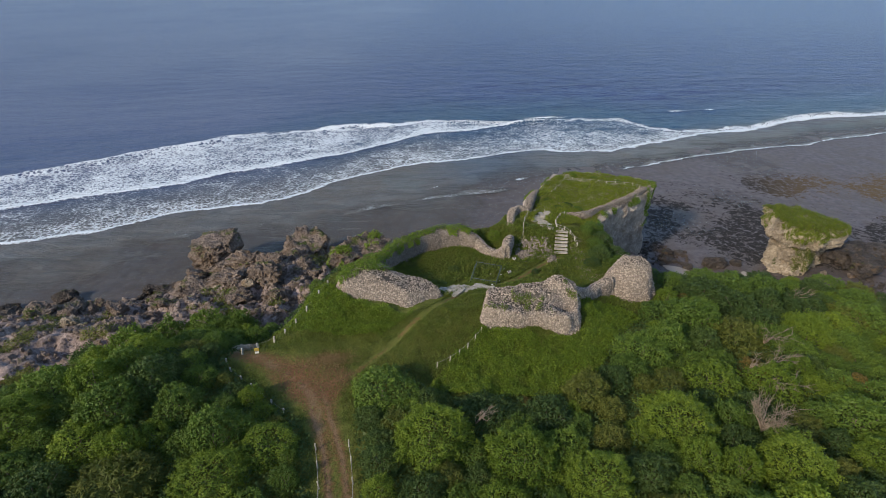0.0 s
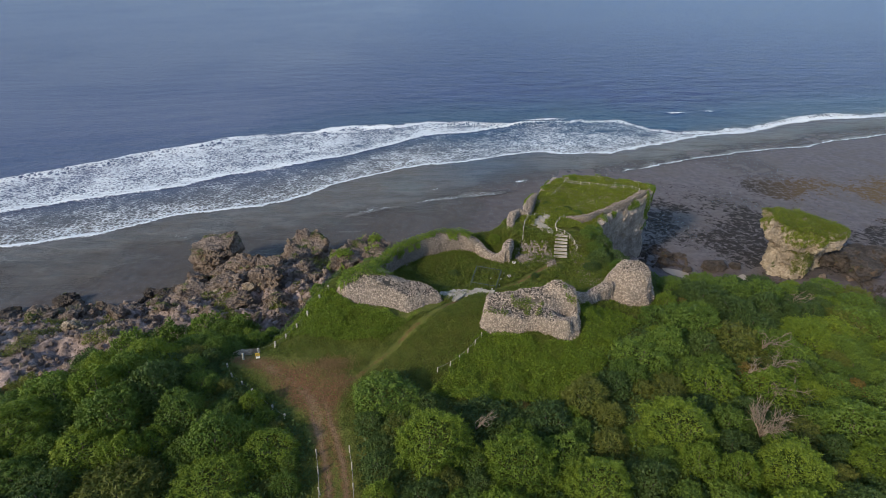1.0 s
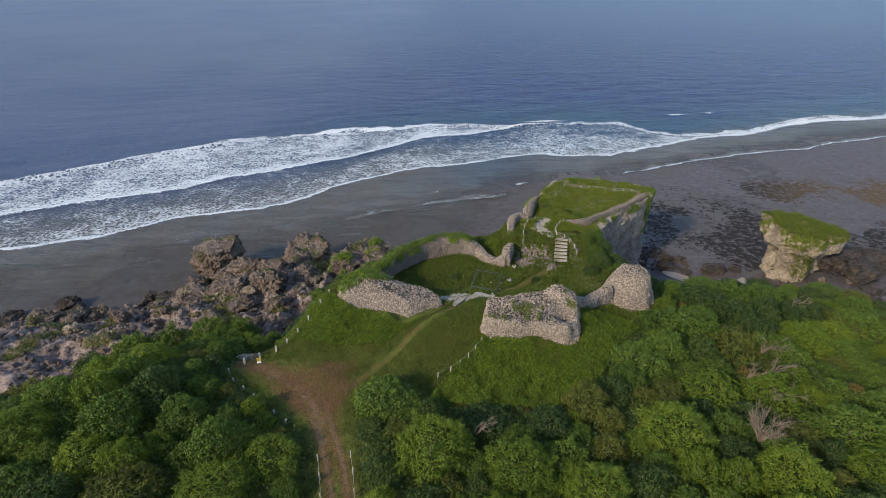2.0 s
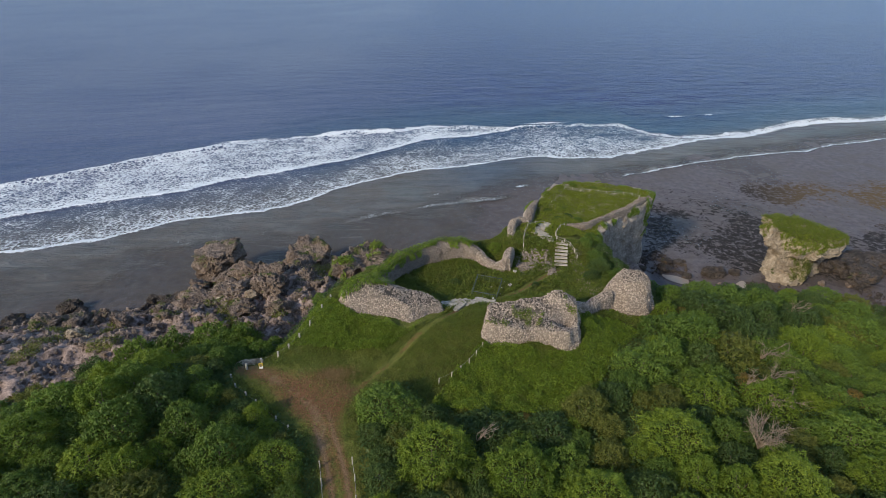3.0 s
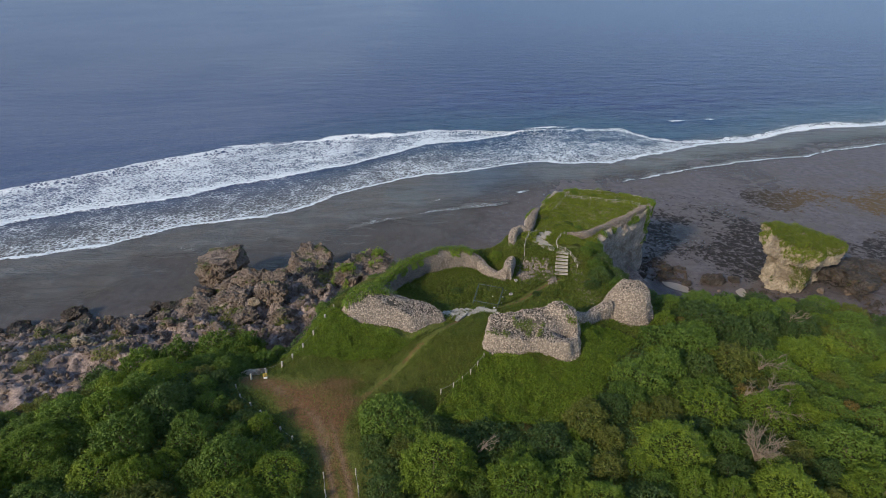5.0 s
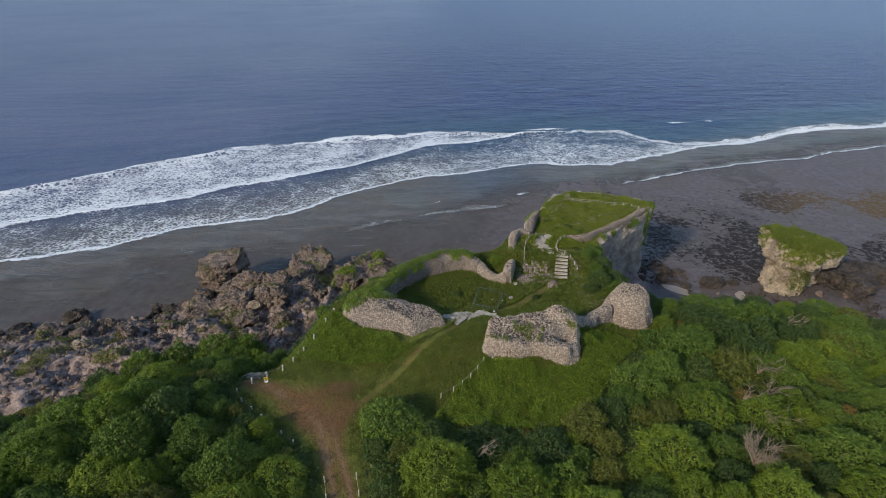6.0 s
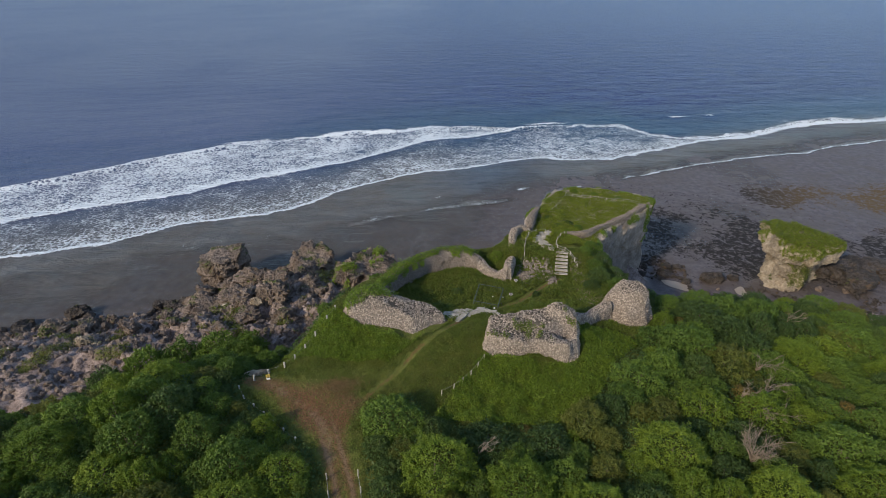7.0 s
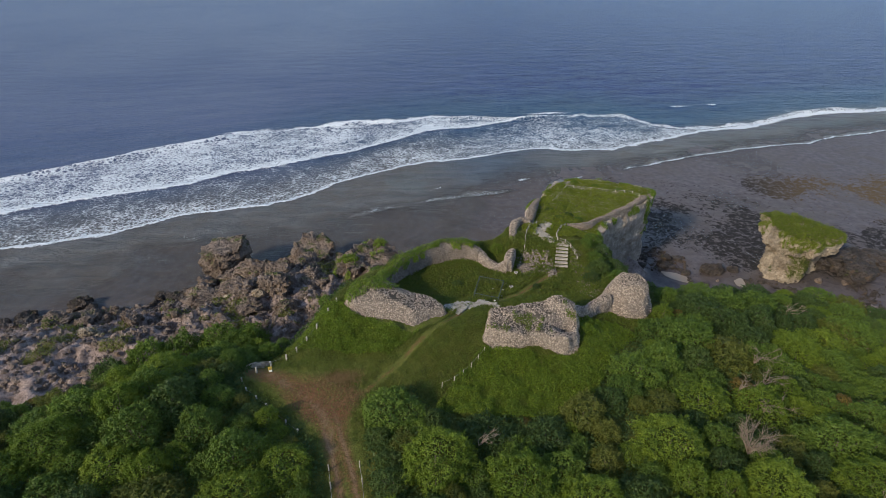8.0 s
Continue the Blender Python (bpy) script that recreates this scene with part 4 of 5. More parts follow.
WALL_A = [(-13.2, 55.4), (-11.9, 53.6), (-8.3, 51.8), (-4.3, 50.1), (-1.4, 51.9), (0.1, 54.0), (-2.2, 56.6), (-6.5, 58.2), (-10.5, 58.8), (-13.0, 58.0)]
WALL_B = [(3.9, 48.7), (4.6, 47.6), (7.0, 47.2), (10.1, 47.6), (13.4, 46.3), (14.9, 47.6), (15.4, 50.2), (15.6, 53.0), (12.5, 53.6), (8, 52.6), (4.6, 51.6)]
WALL_C = [(20.7, 56.4), (22.7, 55.3), (25.3, 55.5), (27.0, 57.6), (26.8, 60.5), (24.9, 62.2), (21.8, 61.8), (20.0, 59.4)]
av, af = bastion("castle_wall", WALL_A, crest_a, "ruined castle bastion of grey field stones, overgrown behind", 61, taper=(1.0, 0.99, 0.98, 0.97, 0.955, 0.935, 0.89))
bv, bf = bastion("castle_wall", WALL_B, crest_b, "broad ruined castle wall of pinkish-grey field stones", 62, taper=(1.0, 0.985, 0.97, 0.96, 0.945, 0.925, 0.88))
cv, cf = bastion("castle_wall", WALL_C, crest_c, "rounded corner bastion of pale field stones", 63, taper=(1.05, 0.98, 0.905, 0.825, 0.735, 0.63, 0.48))
wall_run("castle_wall", [(15, 53), (17, 54.4), (18.6, 55.8), (20.5, 57.2)], [1.8, 1.5, 1.5, 1.8], [17.8, 16.9, 16.6, 17.0], "low collapsed castle wall between two bastions", 64)
# Inner face reads as shaded through its darker stone colour.
rv, rf = wall_run("castle_wall", [(-9.5, 58.5), (-8.4, 62.5), (-6.6, 66.5), (-3.6, 69.6), (0, 71.4), (3.0, 71.7), (4.8, 70.6)], [2.2, 2.0, 2.0, 2.0, 2.0, 2.0, 1.8], [17.8, 16.9, 16.8, 16.8, 16.9, 16.8, 16.0],
         "curving dark weathered castle wall along the cliff edge", 65, stone=WALL_STONE_DARK)
wall_run("castle_wall", [(4.8, 70.6), (6.0, 68.8), (7.4, 67.8), (8.8, 67.4)], [1.6, 1.5, 1.5, 1.5], [15.9, 15.3, 15.2, 16.4], "broken gap of a castle wall, low and rubbly", 66)
wall_run("castle_wall", [(8.7, 67.0), (9.2, 68.8), (9.7, 70.6), (10.0, 71.6)], [1.3, 1.5, 1.4, 1.0], [16.2, 16.5, 16.2, 15.4], "broken end of the castle wall by the stairs", 67)
ov, of = wall_run("castle_wall", [(10.0, 73.4), (10.4, 75.8), (11.0, 78.2), (12.2, 79.8), (13.4, 79.8), (13.6, 78.4)], [1.2, 1.3, 1.3, 1.2, 1.1, 0.9], [16.2, 17.0, 17.3, 17.2, 16.8, 16.2], "hooked ruined castle wall climbing to the headland", 71)
wall_run("parapet_wall", [(13.9, 81.0), (14.6, 84.5), (15.8, 88.5), (17.2, 92.0)], [1.2, 1.7, 1.4, 1.0], [15.5, 16.3, 15.8, 15.1], "crumbling stone parapet on the headland", 68, base_at=14.6, stone=WALL_STONE_DARK)
wall_run("parapet_wall", [(20.4, 80.6), (22.2, 80.0), (23.8, 80.6), (25.4, 82.4), (28.4, 84.9), (31.9, 87.7), (35.4, 91.0), (38.6, 94.2)], [1.0, 1.1, 1.2, 1.1, 1.0, 1.1, 1.3, 1.5], [15.2, 15.5, 15.6, 15.4, 15.2, 15.1, 15.1, 15.0],
         "low stone parapet along the edge of the headland", 69, base_at=14.4, stone=WALL_STONE_DARK)


# ---- shrubs and trees ----
def crown_points(r, radius, height, bumps, n):
    """Points and normals of a cauliflower dome: round leafy swellings parted by creases."""
    seed = int(r.integers(1, 900))

    def shape(d):
        q = d + seed * 0.37
        swell = 1 + 0.20 * fbm(q, 1.1, 2, seed) + 0.30 * np.abs(fbm(q, bumps, 2, seed + 1)) + 0.16 * np.abs(fbm(q, bumps * 0.42, 2, seed + 2)) - 0.14
        out = d * np.array((radius, radius, 0.66 * height)) * swell[:, None]
        out[:, 2] += 0.34 * height
        return out
    u = r.uniform(-0.30, 1, n)
    a = r.uniform(0, 2 * math.pi, n)
    d = np.c_[np.cos(a) * np.sqrt(1 - u * u), np.sin(a) * np.sqrt(1 - u * u), u]
    t1 = np.cross(d, r.normal(size=(n, 3)))
    t1 /= np.linalg.norm(t1, axis=1, keepdims=True)
    t2 = np.cross(d, t1)
    p = shape(d)
    nrm = np.cross(shape(d + 0.03 * t1) - p, shape(d + 0.03 * t2) - p)
    nrm /= np.maximum(np.linalg.norm(nrm, axis=1, keepdims=True), 1e-6)
    p = p + nrm * r.uniform(-0.20, 0.10, (n, 1))
    p[:, 2] = np.maximum(p[:, 2], 0.02)
    return p, nrm


def shrub(seed, radius, height, n, leaf, mat, name="shrub", label="", bumps=0.42, narrow=0.62):
    r = np.random.default_rng(seed)
    p, d = crown_points(r, radius, height, bumps, n)
    base = thing(name, 0, 0, 0, label, name)
    stems = [([(0, 0, -0.4), (0.1, 0.05, 0.2 * height), (0.05, 0.0, 0.5 * height)], [0.14, 0.10, 0.05])]
    for k in range(1, 6):
        tip = 0.85 * p[int(r.integers(0, n))]
        stems.append(([(0, 0, 0.0), tuple(tip * 0.5 + np.array((0, 0, 0.1))), tuple(tip)], [0.09, 0.05, 0.02]))
    part("trunk", joined_tubes("trunk", stems, BARK), base)
    part("crown", quads_mesh("crown", leaf_quads(p, d, leaf, leaf * narrow, r, 0.25), mat), base)
    return base


KINDS = [shrub(101, 1.9, 3.0, 5000, 0.18, LEAF, label="dense dark green coastal shrub on the clifftop", bumps=0.46),
         shrub(102, 2.1, 2.8, 5400, 0.18, LEAF, label="broad dense green shrub on the clifftop", bumps=0.38),
         shrub(103, 1.8, 3.1, 5600, 0.155, LEAF_BRIGHT, label="bright green rounded shrub with broad leaves", bumps=0.40),
         shrub(104, 1.9, 2.7, 4800, 0.19, LEAF_DARK, label="shadowy dark green shrub in the thicket", bumps=0.42),
         shrub(105, 1.8, 2.6, 4800, 0.25, LEAF_OLIVE, label="olive green shrub with narrow leaves", narrow=0.30),
         shrub(106, 2.2, 2.6, 5400, 0.19, LEAF_DARK, label="wide dark green windswept shrub", bumps=0.34),
         shrub(107, 1.6, 2.2, 4000, 0.18, LEAF_RUST, label="rust-tinged shrub with yellowing leaves", bumps=0.48),
         shrub(108, 3.2, 4.6, 14000, 0.175, LEAF_BRIGHT, label="large bright green tree with a round leafy crown", bumps=0.30),
         shrub(109, 3.2, 4.3, 13000, 0.175, LEAF, label="large green tree with a dense spreading crown", bumps=0.34)]
LARGE = {2: 7, 0: 8, 1: 8}
for k in KINDS:
    tagged(k, category="shrub", group="shrubs on the clifftop")

PLACED = []


def plant(kind, x, y, size=1.0, tall=1.0, turn=0.0, drop=0.55):
    foot = 14.6 if inside(np.array([[x, y]]), HEADLAND)[0] else on_ground(x, y)
    m = pose(x, y, foot - drop * size, 0, 0, turn) @ Matrix.Diagonal((size, size, size * tall, 1))
    PLACED.append((x, y, 1.75 * size))
    if KINDS[kind]["label"] and not KINDS[kind].get("used"):
        KINDS[kind]["used"] = 1
        KINDS[kind].matrix_basis = m
        return KINDS[kind]
    k = KINDS[kind].scale
    return copy_thing(KINDS[kind], m @ Matrix.Diagonal((1 / k.x, 1 / k.y, 1 / k.z, 1)))


rng = np.random.default_rng(8)
for kind, x, y, size, tall in ((2, -1.3, 32.6, 1.45, 0.85), (2, 6.3, 30.4, 1.4, 0.8), (0, -5.8, 38.4, 1.15, 0.78), (4, 13.2, 38.4, 0.95, 0.95), (4, -4.4, 34.8, 0.8, 0.8), (5, 3.4, 35.2, 1.0, 0.7), (3, 9.0, 34.8, 1.0, 0.7), (2, 11.5, 28.4, 1.3, 0.72), (2, 20.4, 34.6, 1.5, 0.7), (2, 27.2, 29.4, 1.3, 0.85),
                               (4, 32.2, 47.6, 1.3, 0.85), (2, 26.0, 40.2, 1.2, 0.7), (1, 26.0, 51.8, 1.1, 0.75), (2, 46.4, 52.6, 1.2, 0.75), (2, -15.0, 32.2, 1.0, 0.62), (2, -18.6, 28.6, 1.45, 0.6), (4, -25, 27.4, 1.3, 0.7), (2, 41.2, 49.2, 1.25, 0.85), (0, 28.4, 50.6, 1.2, 0.9), (1, 20.4, 44.4, 1.1, 0.8),
                               (2, 28.0, 56.8, 0.75, 0.9), (6, 40.8, 40.9, 0.85, 0.9), (6, 43.6, 40.2, 0.75, 0.9), (6, 33.0, 51.0, 0.6, 0.9), (2, 36.5, 30.5, 1.3, 0.7), (2, -31, 44, 1.3, 0.7), (1, -28.2, 55.6, 1.3, 1.0), (0, -32, 51.6, 1.5, 0.8), (2, -25.0, 54.0, 1.0, 1.0), (5, -30.0, 54.6, 1.1, 0.9), (2, 20.4, 81.6, 0.45, 0.7), (3, 19.4, 84.2, 0.5, 0.6), (3, 21.4, 85.6, 0.42, 0.6), (5, 18.4, 87.6, 0.5, 0.55), (0, 22.8, 83.4, 0.4, 0.7), (3, 18.2, 90.4, 0.4, 0.6), (0, 21.0, 88.6, 0.42, 0.55), (3, 1.4, 63.6, 0.36, 0.9), (3, 12.4, 63.0, 0.24, 1.0), (3, 21.6, 80.8, 0.4, 0.8), (2, 14.3, 82.4, 0.32, 0.9), (2, 15.2, 86.6, 0.32, 0.9), (2, 19.4, 95.4, 0.42, 0.7), (0, 29.4, 98.6, 0.4, 0.6), (1, 33.6, 96.6, 0.4, 0.6), (2, 58.0, 70.4, 1.0, 0.9), (0, 62.0, 71.4, 1.0, 0.9), (1, 54.6, 69.6, 0.9, 0.9), (0, 60.6, 74.6, 0.8, 0.9), (0, 23.0, 75.6, 0.7, 0.8), (3, 22.2, 67.2, 0.85, 0.9), (5, 20.8, 64.8, 0.55, 0.8), (0, 24.6, 65.4, 0.8, 0.8), (3, 24.2, 72.4, 0.8, 0.8), (1, 22.4, 70.4, 0.6, 0.8), (5, 25.4, 69.0, 0.8, 0.7), (0, 21.6, 73.2, 0.5, 0.9), (2, 2.0, 73.6, 0.55, 0.7), (0, -0.8, 73.2, 0.55, 0.7), (2, 7.6, 72.4, 0.5, 0.9), (1, -10.6, 67.6, 0.5, 0.7), (2, 22.6, 98.6, 0.4, 0.8), (2, 25.6, 100.0, 0.45, 0.7), (0, 16.2, 90.6, 0.35, 0.9),
                               (2, -36, 32.5, 1.35, 0.7), (1, 52, 55, 1.2, 0.8), (5, 46.5, 57.5, 1.2, 0.75), (4, 51, 55.5, 1.3, 0.7), (0, 36, 63.6, 1.0, 0.7), (3, 41, 64.8, 1.0, 0.7), (5, 46, 65.4, 1.0, 0.7), (2, 50.4, 66.0, 0.9, 0.8), (0, 55.0, 65.8, 1.0, 0.8), (4, 58.0, 63.4, 1.1, 0.8), (2, 51.5, 60.5, 0.9, 0.7), (0, 55.5, 60.0, 1.0, 0.7), (5, 33, 57.5, 1.1, 0.8), (1, 37, 59.5, 1.1, 0.8), (0, 42.5, 60.5, 1.1, 0.8)):
    if size >= 1.25 and kind in LARGE:
        plant(LARGE[kind], x, y, size / 1.4, tall, rng.uniform(0, 360))
        PLACED[-1] = (x, y, 2.3 * size)
    else:
        plant(kind, x, y, size * (1.25 if size > 0.9 else 1.0), tall, rng.uniform(0, 360))
for x, y, size, kind in ((-27.4, 57.6, 1.2, 1), (-31.2, 57.0, 1.3, 0), (-35.4, 55.4, 1.35, 1), (-39.0, 53.6, 1.3, 0), (-42.0, 50.6, 1.2, 5)):
    plant(kind, x, y, size, min(1.5, max(0.75, (12.0 - on_ground(x, y) + 0.55 * size) / (3.2 * size))), rng.uniform(0, 360))
FIXED = len(PLACED)
tries = 0
while len(PLACED) < 540 and tries < 16000:
    tries += 1
    y = rng.uniform(17, 69)
    reach = 0.84 * (0.89 * y + 16) + 9
    x = rng.uniform(-reach, reach)
    q = np.array([[x, y]])
    size = rng.uniform(0.65, 1.30) * (0.65 + 0.35 * float(smooth(-1, -6, field("clear", q))[0]))
    if field("edge", q)[0] < (-1.7 if x > 20 else 0.6) or field("clear", q)[0] > -1.15 * size - 0.5:
        continue
    if any((x - a) ** 2 + (y - b) ** 2 < (0.78 * (1.75 * size + c)) ** 2 for a, b, c in PLACED):
        continue
    left = x < -10
    kind = int(rng.choice(7, p=[0.34, 0.24, 0.20, 0.06, 0.09, 0.05, 0.02] if left else [0.26, 0.18, 0.14, 0.17, 0.09, 0.13, 0.03]))
    plant(kind, x, y, size, rng.uniform(0.70, 1.15), rng.uniform(0, 360))
for k in KINDS:
    if k.get("used"):
        del k["used"]


# ---- low growth ----
def scatter(n, rng, x0, x1, y0, y1, keep):
    p = np.c_[rng.uniform(x0, x1, n), rng.uniform(y0, y1, n)]
    return p[keep(p)]


def carpet(name, p, z, length, width, mat, label, rng, lean=0.6, lift=0.25):
    n = len(p)
    up = np.c_[rng.normal(scale=lean, size=(n, 2)), np.ones(n)]
    pts = np.c_[p, z + rng.random(n) ** 1.5 * lift]
    ob = new(name, quads_mesh(name, leaf_quads(pts, up / np.linalg.norm(up, axis=1, keepdims=True), length, width, rng), mat))
    return tagged(ob, label, "plants", kind="stuff")


def blades(name, p, z, height, width, mat, label, rng):
    """Upright tapering blades of grass that lean each its own way."""
    n = len(p)
    a = rng.uniform(0, 2 * math.pi, n)
    h = height * rng.uniform(0.5, 1.5, n)
    foot = np.c_[p, z - 0.02]
    side = np.c_[np.cos(a), np.sin(a), np.zeros(n)] * (width * rng.uniform(0.7, 1.3, n))[:, None]
    bend = np.c_[-np.sin(a), np.cos(a), np.zeros(n)] * (h * rng.uniform(0.2, 0.8, n))[:, None]
    tip = foot + bend + np.c_[np.zeros((n, 2)), h]
    ob = new(name, quads_mesh(name, np.stack([foot - side, foot + side, tip + side * 0.25, tip - side * 0.25], 1), mat))
    return tagged(ob, label, "grass", kind="stuff")


WALLS = (WALL_A, WALL_B, WALL_C)


def open_ground(p):
    ok = (field("clear", p) > 0) & ~inside(p, HEADLAND) & (field("edge", p) > -0.5)
    for w in WALLS:
        ok &= ~inside(p, w)
    return ok


def dirt_at(p):
    return np.maximum.reduce([0.9 * smooth(2.0, 0.9, line_distance(p, TRACK)), smooth(0.6, 0.2, line_distance(p, FOOTPATH)),
                              0.85 * smooth(-0.5, 1.2, signed(p, [(-9.5, 30), (-13.2, 36), (-21.5, 43.5), (-19, 45.8), (-12, 45), (-8, 42), (-9.5, 38), (-7.8, 30)]))])


SLOPE_B = [(-1.5, 39.2), (3.2, 38), (11.2, 38.4), (15.4, 41.5), (19, 47.5), (23, 51.5), (21, 54), (15.8, 53), (15, 47.4), (13.4, 46), (4, 47.6), (0.6, 43.6)]
SLOPE_A = [(-20.5, 50.8), (-16, 57), (-13.4, 55.4), (-11.9, 53.4), (-4.3, 50), (-2.6, 51), (-7, 47.2), (-11, 47.3), (-16, 48.5)]
rng = np.random.default_rng(12)
p = scatter(400000, rng, -22, 25, 37, 58, lambda q: inside(q, SLOPE_B) | inside(q, SLOPE_A))
p = p[rng.random(len(p)) < 0.75]
carpet("creeper_plants", p, field("z", p) + 0.34 * np.maximum(0.1, 0.75 + 1.3 * fbm(p, 1.3, 3, 71)), 0.155, 0.105, CREEPER, "bright green creeping plants covering the slope", rng, 0.7, 0.2)
p = scatter(260000, rng, -23, 30, 8, 80, open_ground)
p = p[rng.random(len(p)) > 0.97 * dirt_at(p)]
blades("lawn_grass", p, field("z", p), 0.17, 0.026, GRASS, "short green grass on the clearing and slopes", rng)
p = scatter(260000, rng, -21, 18, 38, 60, open_ground)
wild = 0.30 + 0.45 * smooth(-6, 1, p[:, 0]) + 0.35 * fbm(p, 1.6, 4, 76) + 0.3 * smooth(44.5, 47.5, p[:, 1])
p = p[(rng.random(len(p)) > 0.98 * dirt_at(p)) & (rng.random(len(p)) < wild)]
carpet("slope_tufts", p, field("z", p) + 0.14 * np.maximum(0.0, 0.6 + 1.5 * fbm(p, 1.0, 3, 77)), 0.15, 0.05, GRASS, "mottled yellow-green tufts on the slope below the walls", rng, 0.7, 0.14)
p = scatter(60000, rng, -23, 10, 26, 60, open_ground)
p = p[(fbm(p, 3.5, 3, 72) > 0.05) & (rng.random(len(p)) > 0.75 * dirt_at(p))]
blades("dry_grass", p, field("z", p), 0.13, 0.025, GRASS_DRY, "dry yellow-brown grass among the green", rng)
p = scatter(150000, rng, -9, 27, 54, 80, lambda q: open_ground(q) & (line_distance(q, FOOTPATH) > 0.6) & (fbm(q, 3.0, 3, 73) + 0.9 * smooth(1.5, -0.5, signed(q, [(10.4, 66.2), (16.0, 66.2), (16.4, 71.6), (11.0, 71.6)])) > 0.25))
carpet("courtyard_plants", p, field("z", p) + 0.10, 0.24, 0.13, GRASS, "low green plants in the castle courtyard", rng, 0.6, 0.25)
p = scatter(150000, rng, 10, 42, 73, 104, lambda q: (signed(q, HEADLAND) > 0.9) & (line_distance(q, [(17.0, 72.9), (15.6, 73.6), (14.8, 75.2), (15.2, 77.0), (16.6, 79.0)]) > 0.8))
carpet("meadow_plants", p, np.maximum(headland_top(p), field("z", p)) + 0.08 + 0.42 * np.maximum(0, 0.5 + fbm(p, 2.6, 3, 74)), 0.24, 0.10, MEADOW, "yellow-green meadow plants on the headland", rng, 0.7, 0.2)
reach = lambda q: np.abs(q[:, 0]) < 0.84 * (0.89 * q[:, 1] + 16) + 6
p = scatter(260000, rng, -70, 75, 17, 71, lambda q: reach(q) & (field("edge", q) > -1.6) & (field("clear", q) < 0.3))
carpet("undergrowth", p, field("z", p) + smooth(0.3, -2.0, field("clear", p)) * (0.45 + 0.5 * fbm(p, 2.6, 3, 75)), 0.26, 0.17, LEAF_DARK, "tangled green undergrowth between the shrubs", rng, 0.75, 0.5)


# greenery growing on rocks and walls
def greens(name, v, f, keep, spacing, length, mat, label, seed, lift=0.25):
    r = np.random.default_rng(seed)
    p, n = face_samples(np.asarray(v), f, spacing, r, keep)
    p = p + n * r.random((len(p), 1)) * lift + np.c_[np.zeros((len(p), 2)), r.random(len(p)) * lift]
    return tagged(new(name, quads_mesh(name, leaf_quads(p, n + np.array((0, 0, 0.5)), length, length * 0.55, r), mat)), label, "plants", kind="stuff")


greens("islet_plants", stv, stf, lambda p, n: (p[:, 2] > 6.3) & (n[:, 2] > 0.1) & (0.8 * fbm(p[:, :2], 2.0, 3, 81) + 1.4 * smooth(61.5, 63.6, p[:, 0]) + 0.2 * (p[:, 2] - 8) > 0.5), 0.085, 0.24, MEADOW, "bushy green plants capping the rock islet", 82, 0.45)
greens("pillar_plants", pv, pf, lambda p, n: (p[:, 2] > 5.0) & (n[:, 2] > 0.2) & (fbm(p[:, :2], 2.4, 3, 83) > 0.0), 0.10, 0.30, LEAF_BRIGHT, "bright green tufts on the rock pillar", 84, 0.4)
greens("cliff_plants", hv, hf, lambda p, n: (p[:, 2] > 7.5) & (signed(p[:, :2], HEADLAND) < 0.9) & (((p[:, 0] > 37.6) & (p[:, 1] < 98) & (fbm(p, 2.5, 3, 115) > -0.3)) | ((p[:, 2] > 13.2) & (fbm(p, 3, 3, 85) > 0.3)) | ((p[:, 0] < 25.5) & (p[:, 1] < 80) & (p[:, 2] > 9))), 0.11, 0.30, CREEPER, "green creepers hanging over the headland cliff", 86, 0.28)
greens("wall_plants", av, af, lambda p, n: (p[:, 1] > 55.6 + 0.35 * (p[:, 0] + 9)) & (n[:, 2] > 0.15) & (fbm(p, 2.2, 3, 87) > -0.25 + 0.9 * smooth(-8.5, -4.5, p[:, 0])), 0.10, 0.26, CREEPER, "green plants growing over the back of the bastion", 88, 0.35)
greens("wall_plants", bv, bf, lambda p, n: (n[:, 2] > 0.4) & (fbm(p, 1.5, 3, 89) > 0.5), 0.11, 0.22, GRASS, "tufts of grass between the stones of the wall top", 90, 0.25)
greens("wall_plants", rv, rf, lambda p, n: (p[:, 2] > 15.4) & (np.abs(n[:, 2]) > 0.25) & (fbm(p, 2.6, 3, 111) > -0.05), 0.09, 0.26, CREEPER, "green plants overgrowing the curving wall", 112, 0.4)
greens("wall_plants", ov, of, lambda p, n: (p[:, 0] < 10.3) & (fbm(p, 1.6, 3, 113) > 0.25), 0.10, 0.22, CREEPER, "green creepers on the wall climbing to the headland", 114, 0.25)


# ---- broken rock on the shore ----
def rubble(name, n, box, low, high, power, mat, label, seed, keep):
    r = np.random.default_rng(seed)
    q = scatter(n, r, *box, keep)
    tv, tf = pebble_template(r)
    k, m = len(q), len(tv)
    size = low + (high - low) * r.random((k, 1, 1)) ** power
    shape = tv[None] * r.uniform(0.65, 1.3, (k, m, 1)) * size * 2 * r.uniform(0.6, 1.3, (k, 1, 3)) * np.array((1, 1, 0.8))
    turn, _ = np.linalg.qr(r.normal(size=(k, 3, 3)))
    at = np.c_[q, field("z", q) + 0.15 * size[:, 0, 0]]
    verts = np.einsum("nij,nmj->nmi", turn, shape) + at[:, None]
    tri = verts[:, tf].reshape(-1, 3, 3)
    ob = new(name, quads_mesh(name, tri, mat))
    return tagged(ob, label, "rocks", kind="stuff")


